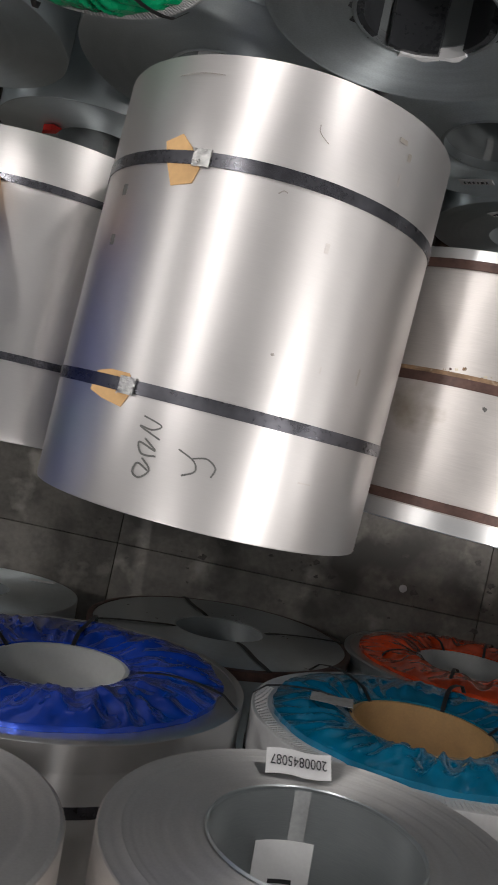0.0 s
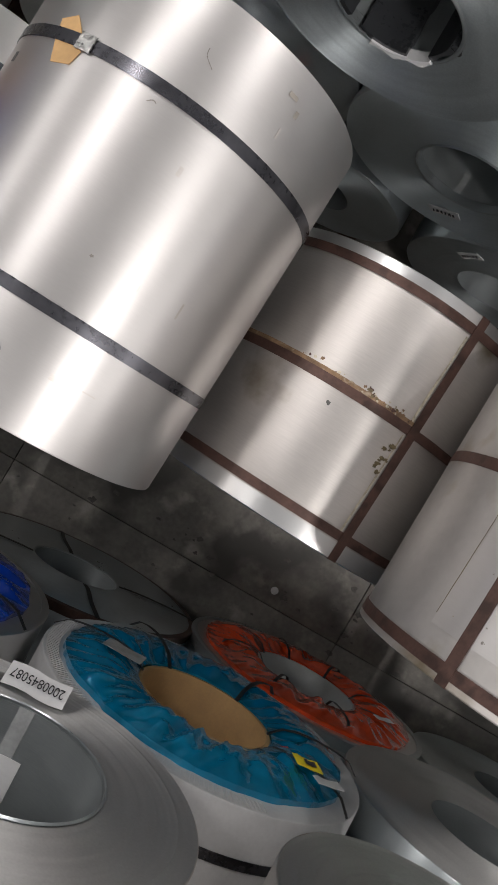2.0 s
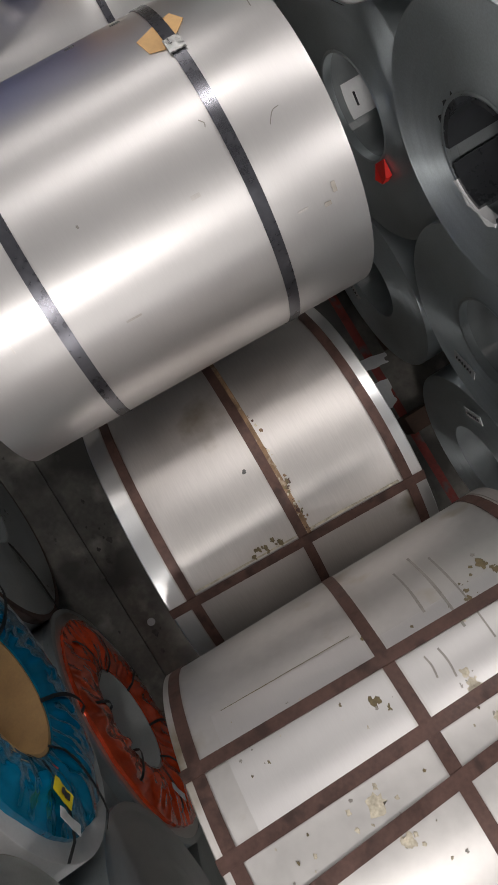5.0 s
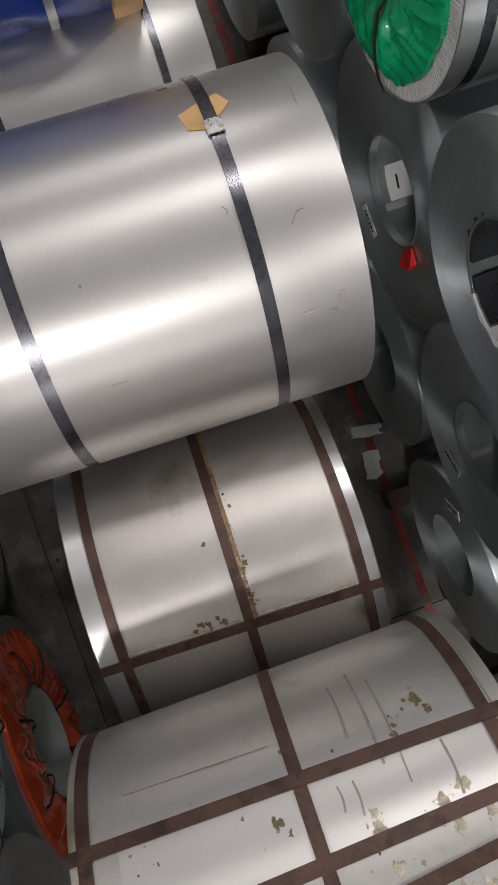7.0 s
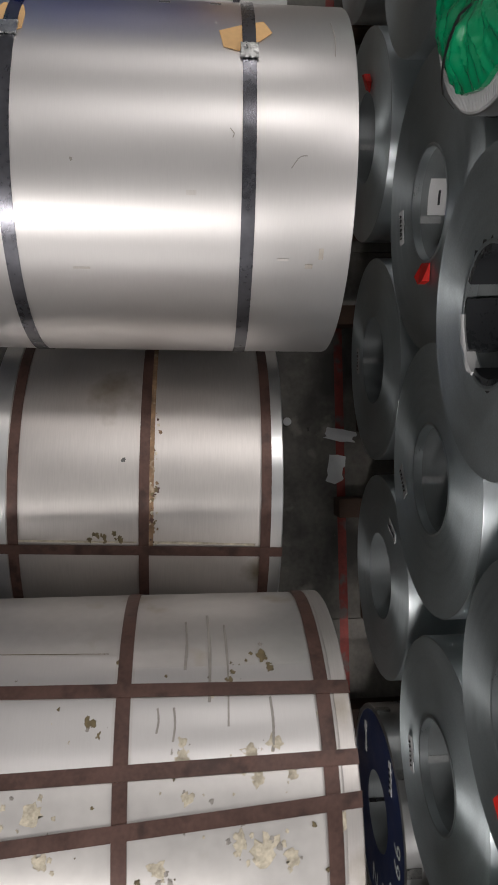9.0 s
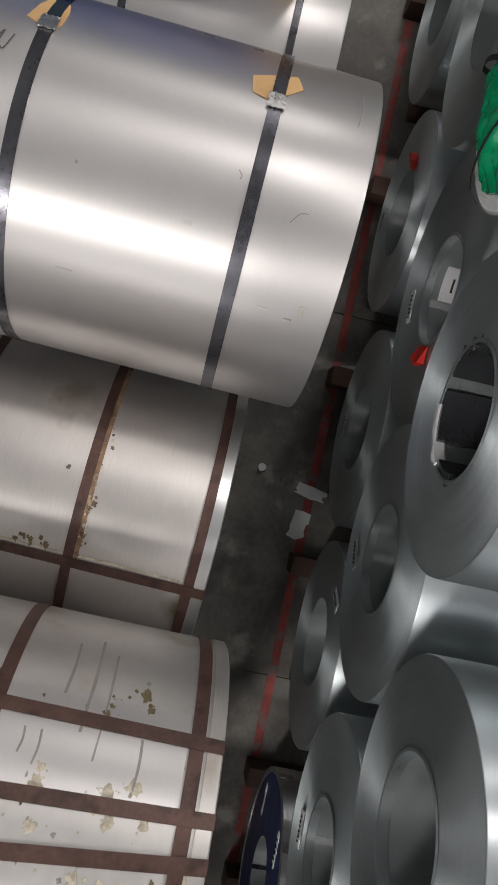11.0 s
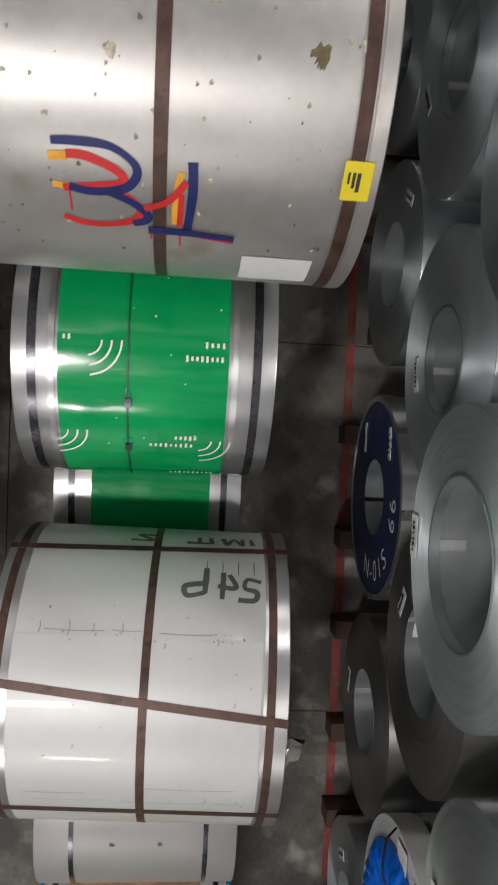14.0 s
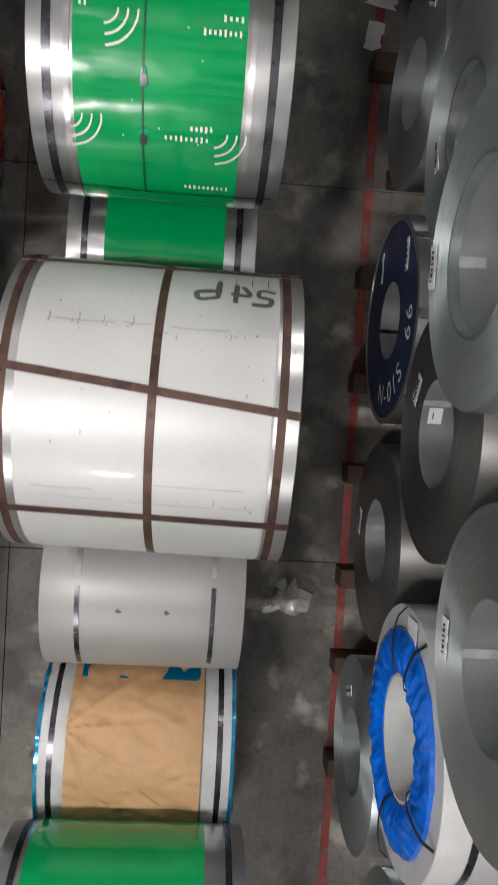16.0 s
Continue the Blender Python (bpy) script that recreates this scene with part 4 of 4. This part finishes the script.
for ch_, a in zip("N-01S 66", (100, 86, 74, 60, 46, 30, 14, 0)):
    if ch_ != " ":
        t = radians(a)
        put = on_face(-(navy["h"] + 0.006), 0.53 * math.sin(t), 0.53 * math.cos(t), 180 - a, 1)
        add(navy, "chalk_letter", letters(ch_, 0.205, put), WHITE_INK)
for a in (10, 170):
    t = radians(a)
    add(navy, "bore_strap", arc_patch(navy["bore"] - 0.006, 0.003, -navy["h"], navy["h"], a - 3, a + 3, 2, 2), STRAP)


def radial_strap(root, side, ang, r0, r1, w=0.022, material=None, lift=0.04):
    cover = next((c for c in root.children if c.name.startswith("end_cover")), None)
    t = radians(ang)
    d, n = Vector((math.sin(t), 0, math.cos(t))), Vector((math.cos(t), 0, -math.sin(t)))
    bm = bmesh.new()
    rows = []
    for k in range(9):
        v = k / 8
        y = side * (root["h"] + 0.01 + (lift + 0.03 * (lift > 0.02)) * math.sin(math.pi * v) ** 0.4)
        p = d * (r0 + (r1 - r0) * v) + n * 0.012 * math.sin(v * 5 + ang)
        rows.append([bm.verts.new(p + n * s * w / 2 + Vector((0, y + side * o, 0))) for s, o in ((-1, 0), (1, 0), (1, 0.003), (-1, 0.003))])
    for p, q in zip(rows, rows[1:]):
        for i in range(4):
            bm.faces.new((p[i], p[(i + 1) % 4], q[(i + 1) % 4], q[i]))
    bm.faces.new(rows[0]), bm.faces.new(rows[-1])
    add(root, "tie", bm, material or TIE, "", cover)


def rim_pleats(root, side, a0, a1, n=70):
    """Corrugated edge guard: short ribs round part of the rim."""
    bm = bmesh.new()
    for k in range(n):
        t = radians(a0 + (a1 - a0) * k / (n - 1))
        p = Vector((math.sin(t), 0, math.cos(t))) * (root["r"] - 0.045) + Vector((0, side * (root["h"] + 0.004), 0))
        bmesh.ops.create_cube(bm, size=1, matrix=Matrix.Translation(p) @ Matrix.Rotation(t, 4, "Y") @ Matrix.Diagonal((0.004, 0.004, 0.06, 1)))
    add(root, "edge_guard_ribs", bm, RIM)


add(sky, "core", lathe([(-sky["h"] - 0.012, 0.336), (-sky["h"] - 0.012, 0.318), (-sky["h"] + 0.5, 0.318), (-sky["h"] + 0.5, 0.333)], 72, True), GREYBOARD)
for a in (268, 300, 95, 20):
    radial_strap(sky, -1, a, 0.33, 0.717)
strap_ring(sky, -0.4, 0.04, STRAP)
face_plate(sky, -1, -0.62, 0.1, 0.12, 0.17, 0, PAPER, off=0.01)
rim_pleats(mint, -1, 0, 360, 220)
strap_ring(mint, -0.5, 0.04, STRAP)
for a in (130, 200, 250):
    radial_strap(mint, -1, a, 0.2, 0.575)
fire = coil("steel_coil", 7.92, 3.45, 0.618, 2.02, 3.22, "steel coil with orange plastic end cover high in the stack", 0.3, GALV, RIM, -1, 6, 0.001)
add(fire, "end_cover", face_sheet(0.31, 0.52, -0.6, -1, 0.02, 13.0), ORANGE)

# ---- stack on the other side: straps, labels, tags ----
for a in (75, 178, 240, 330):
    radial_strap(blue, 1, a, 0.315, 0.858)
for a in (55, 95, 215, 262, 150):
    radial_strap(cyan, 1, a, 0.32, 0.784)
for a in range(15, 360, 45):
    radial_strap(orange, 1, a, 0.36, 0.72, 0.02)
rim_pleats(cyan, 1, 250, 380, 90)
for side in (-1, 1):
    rim_pleats(cb, side, -60, 80, 110)
edge_ring(blue, 1, 0.1, GALV)
edge_ring(orange, 1, 0.06, DARK)
strap_ring(cyan, 0.4, 0.04, STRAP)
strap_ring(blue, 0.36, 0.045, STRAP)
add(cyan, "strap_seal", arc_patch(cyan["r"] + 0.006, 0.005, 0.37, 0.43, 48, 54, 3, 2, 0.005, 1), BUCKLE)
yt = face_plate(cyan, 1, 0.435, 0.33, 0.12, 0.095, -10, YELLOW, "tag", 0.095)
face_plate(cyan, 1, 0.445, 0.33, 0.05, 0.04, -10, INK, "print", 0.1015, 0.0006, "", yt)
face_plate(cyan, 1, 0.52, 0.415, 0.13, 0.06, -20, PAPER, "label", 0.09)
face_plate(cyan, 1, -0.435, 0.05, 0.19, 0.12, 10, TAPE, "label", 0.085)
face_plate(orange, 1, 0.5, 0.3, 0.16, 0.06, -30, PAPER, "label", 0.085)
bore_label(orange, 1, 170, 0.06, 0.15, 0.12)
l0, l4, l8, l7, l5, l6, l9, l10, l11, l12 = pale
lz, low_y = -0.406, l4["h"] + 0.014


def hanging(u, v, lift=0.0):
    """The taped number label under the eye, its lower edge standing off the face."""
    return Vector((-0.02 - 0.92 * u, low_y + lift + 0.75 * (v + 0.045), lz - v))


bm = bmesh.new()
rows = [[bm.verts.new(hanging(0.12 * a, 0.036 * b, 0.004 * math.sin(a * 4))) for b in (-1, 0, 1)] for a in (-1, -0.6, -0.2, 0.2, 0.6, 1)]
for p, q in zip(rows, rows[1:]):
    for i in range(2):
        bm.faces.new((p[i], p[i + 1], q[i + 1], q[i]))
ext = bmesh.ops.extrude_face_region(bm, geom=bm.faces[:])
for v in ext["geom"]:
    if isinstance(v, bmesh.types.BMVert):
        v.co.y -= 0.002
number_label = add(l4, "label", bm, PAPER, "white paper label with a printed number")
add(l4, "print", letters("2000845087", 0.042, lambda u, v: hanging(u, -v, 0.0062)), INK, "", number_label)
add(l4, "tape", arc_patch(l4["bore"] - 0.004, 0.002, l4["h"] - 0.2, l4["h"] + 0.002, 176, 186, 4, 3), TAPE)
bore_label(l4, 1, 188, 0.16, 0.2, 0.2)
red_tab(cyan, 1, 66)
tape_label(l8, 1, 140, 0.41)
face_plate(l6, 1, 0.42, -0.5, 0.2, 0.07, 0, PAPER)
add(l4, "inner_wrap", lathe([(l4["h"] + 0.008, 0.319), (l4["h"] + 0.014, 0.314), (l4["h"] + 0.01, 0.31), (l4["h"] - 0.02, 0.31)], 72), DARK)
for a in (100, 200, 290, 20):
    radial_strap(l5, 1, a, 0.32, 0.9, 0.03, None, 0.01)
add(l5, "end_plate", lathe([(l5["h"] + 0.004, 0.3), (l5["h"] + 0.012, 0.31), (l5["h"] + 0.012, 0.84), (l5["h"] + 0.002, 0.86)], 90), DARK)
edge_ring(l5, 1, 0.05, RUST)

# ---- loose things on the floor ----
def litter(x, y, w, d, turn, label, rag=0.16):
    bm = bmesh.new()
    n = 6
    rows = [[bm.verts.new((w * (i / n - 0.5 + rag * noise.noise((i * 0.9, j * 1.1 + x, 3))), d * (j / 4 - 0.5 + rag * noise.noise((i * 0.9 + y, j * 1.1, 7))), 0.006 + (0.02 + 0.12 * (rag > 0.2)) * abs(noise.noise((i * 0.7 + x * 9, j * 0.8, y))))) for j in range(5)] for i in range(n + 1)]
    for i in range(n):
        for j in range(4):
            bm.faces.new((rows[i][j], rows[i + 1][j], rows[i + 1][j + 1], rows[i][j + 1]))
    ext = bmesh.ops.extrude_face_region(bm, geom=bm.faces[:])
    for v in ext["geom"]:
        if isinstance(v, bmesh.types.BMVert):
            v.co.z -= 0.006
    ob = finish("paper_scrap", bm, PAPER, None, "", (x, y, 0.003))
    ob.rotation_euler.z = radians(turn)
    return tagged(ob, label, "paper scrap", "paper scraps")


litter(1.48, 2.116, 0.09, 0.24, -12, "torn white printed label lying on the concrete floor")
litter(1.75, 2.075, 0.22, 0.13, -8, "crumpled white paper scrap on the red floor line")
litter(6.423, 1.581, 0.06, 0.24, 22, "torn barcode label in a plastic scrap on the floor")
cap = finish("round_cap", lathe([(0, 0.001), (0, 0.03), (0.02, 0.034), (0.03, 0.03), (0.03, 0.001)], 24), PAPER, None, "", (1.362, 1.684, 0.004))
cap.rotation_euler.x = radians(90)
tagged(cap, "small round white plastic cap on the floor", "plastic cap")
drain = finish("floor_disc", lathe([(0, 0.001), (0, 0.03), (0.004, 0.032), (0.006, 0.028), (0.006, 0.001)], 24), RIM, None, "", (2.325, -0.484, 0.004))
drain.rotation_euler.x = radians(90)
tagged(drain, "small round pale disc on the floor", "floor disc")

film_scrap = litter(6.348, 1.691, 0.3, 0.24, 70, "crumpled clear plastic film scrap on the floor", 0.3)
film_scrap.data.materials[0] = mat("clear_film_on_concrete", (0.4, 0.38, 0.35), 0.22, 0.0, 0.25, 8, 40, (1, 1, 1), 0.2, coat=0.4)
film_scrap.name = "plastic_scrap"
tagged(film_scrap, "crumpled clear plastic film scrap on the floor", "plastic scrap")

# dark oil spots and drips on the concrete
rng = random.Random(77)
bm = bmesh.new()
for k in range(95):
    x, y = (rng.uniform(-0.5, 3.2), rng.gauss(-0.45, 0.2)) if k < 60 else (rng.uniform(0.5, 8.0), rng.choice((rng.uniform(1.3, 2.1), rng.uniform(-0.7, -0.1))))
    size, seed = rng.choice((0.004, 0.005, 0.008, 0.012, 0.02)), rng.uniform(0, 90)
    ring = []
    for i in range(16):
        t = 2 * math.pi * i / 16
        q = size * (1 + 0.7 * noise.noise((math.cos(t) * 1.5 + seed, math.sin(t) * 1.5, seed)) + 0.5 * noise.noise((math.cos(t) * 4 + seed, math.sin(t) * 4, 2)))
        ring.append(bm.verts.new((x + q * 1.5 * math.cos(t), y + q * math.sin(t), 0.0045 + 0.00001 * k)))
    bm.faces.new(ring)
spots = finish("floor_stain", bm, mat("dried_oil_spot", (0.085, 0.078, 0.07), 0.65, 0.0, 0.4, 20, 80), None, "", (0, 0, 0))
tagged(spots, "dried dark oil spots on the concrete floor", "stain", kind="structure")
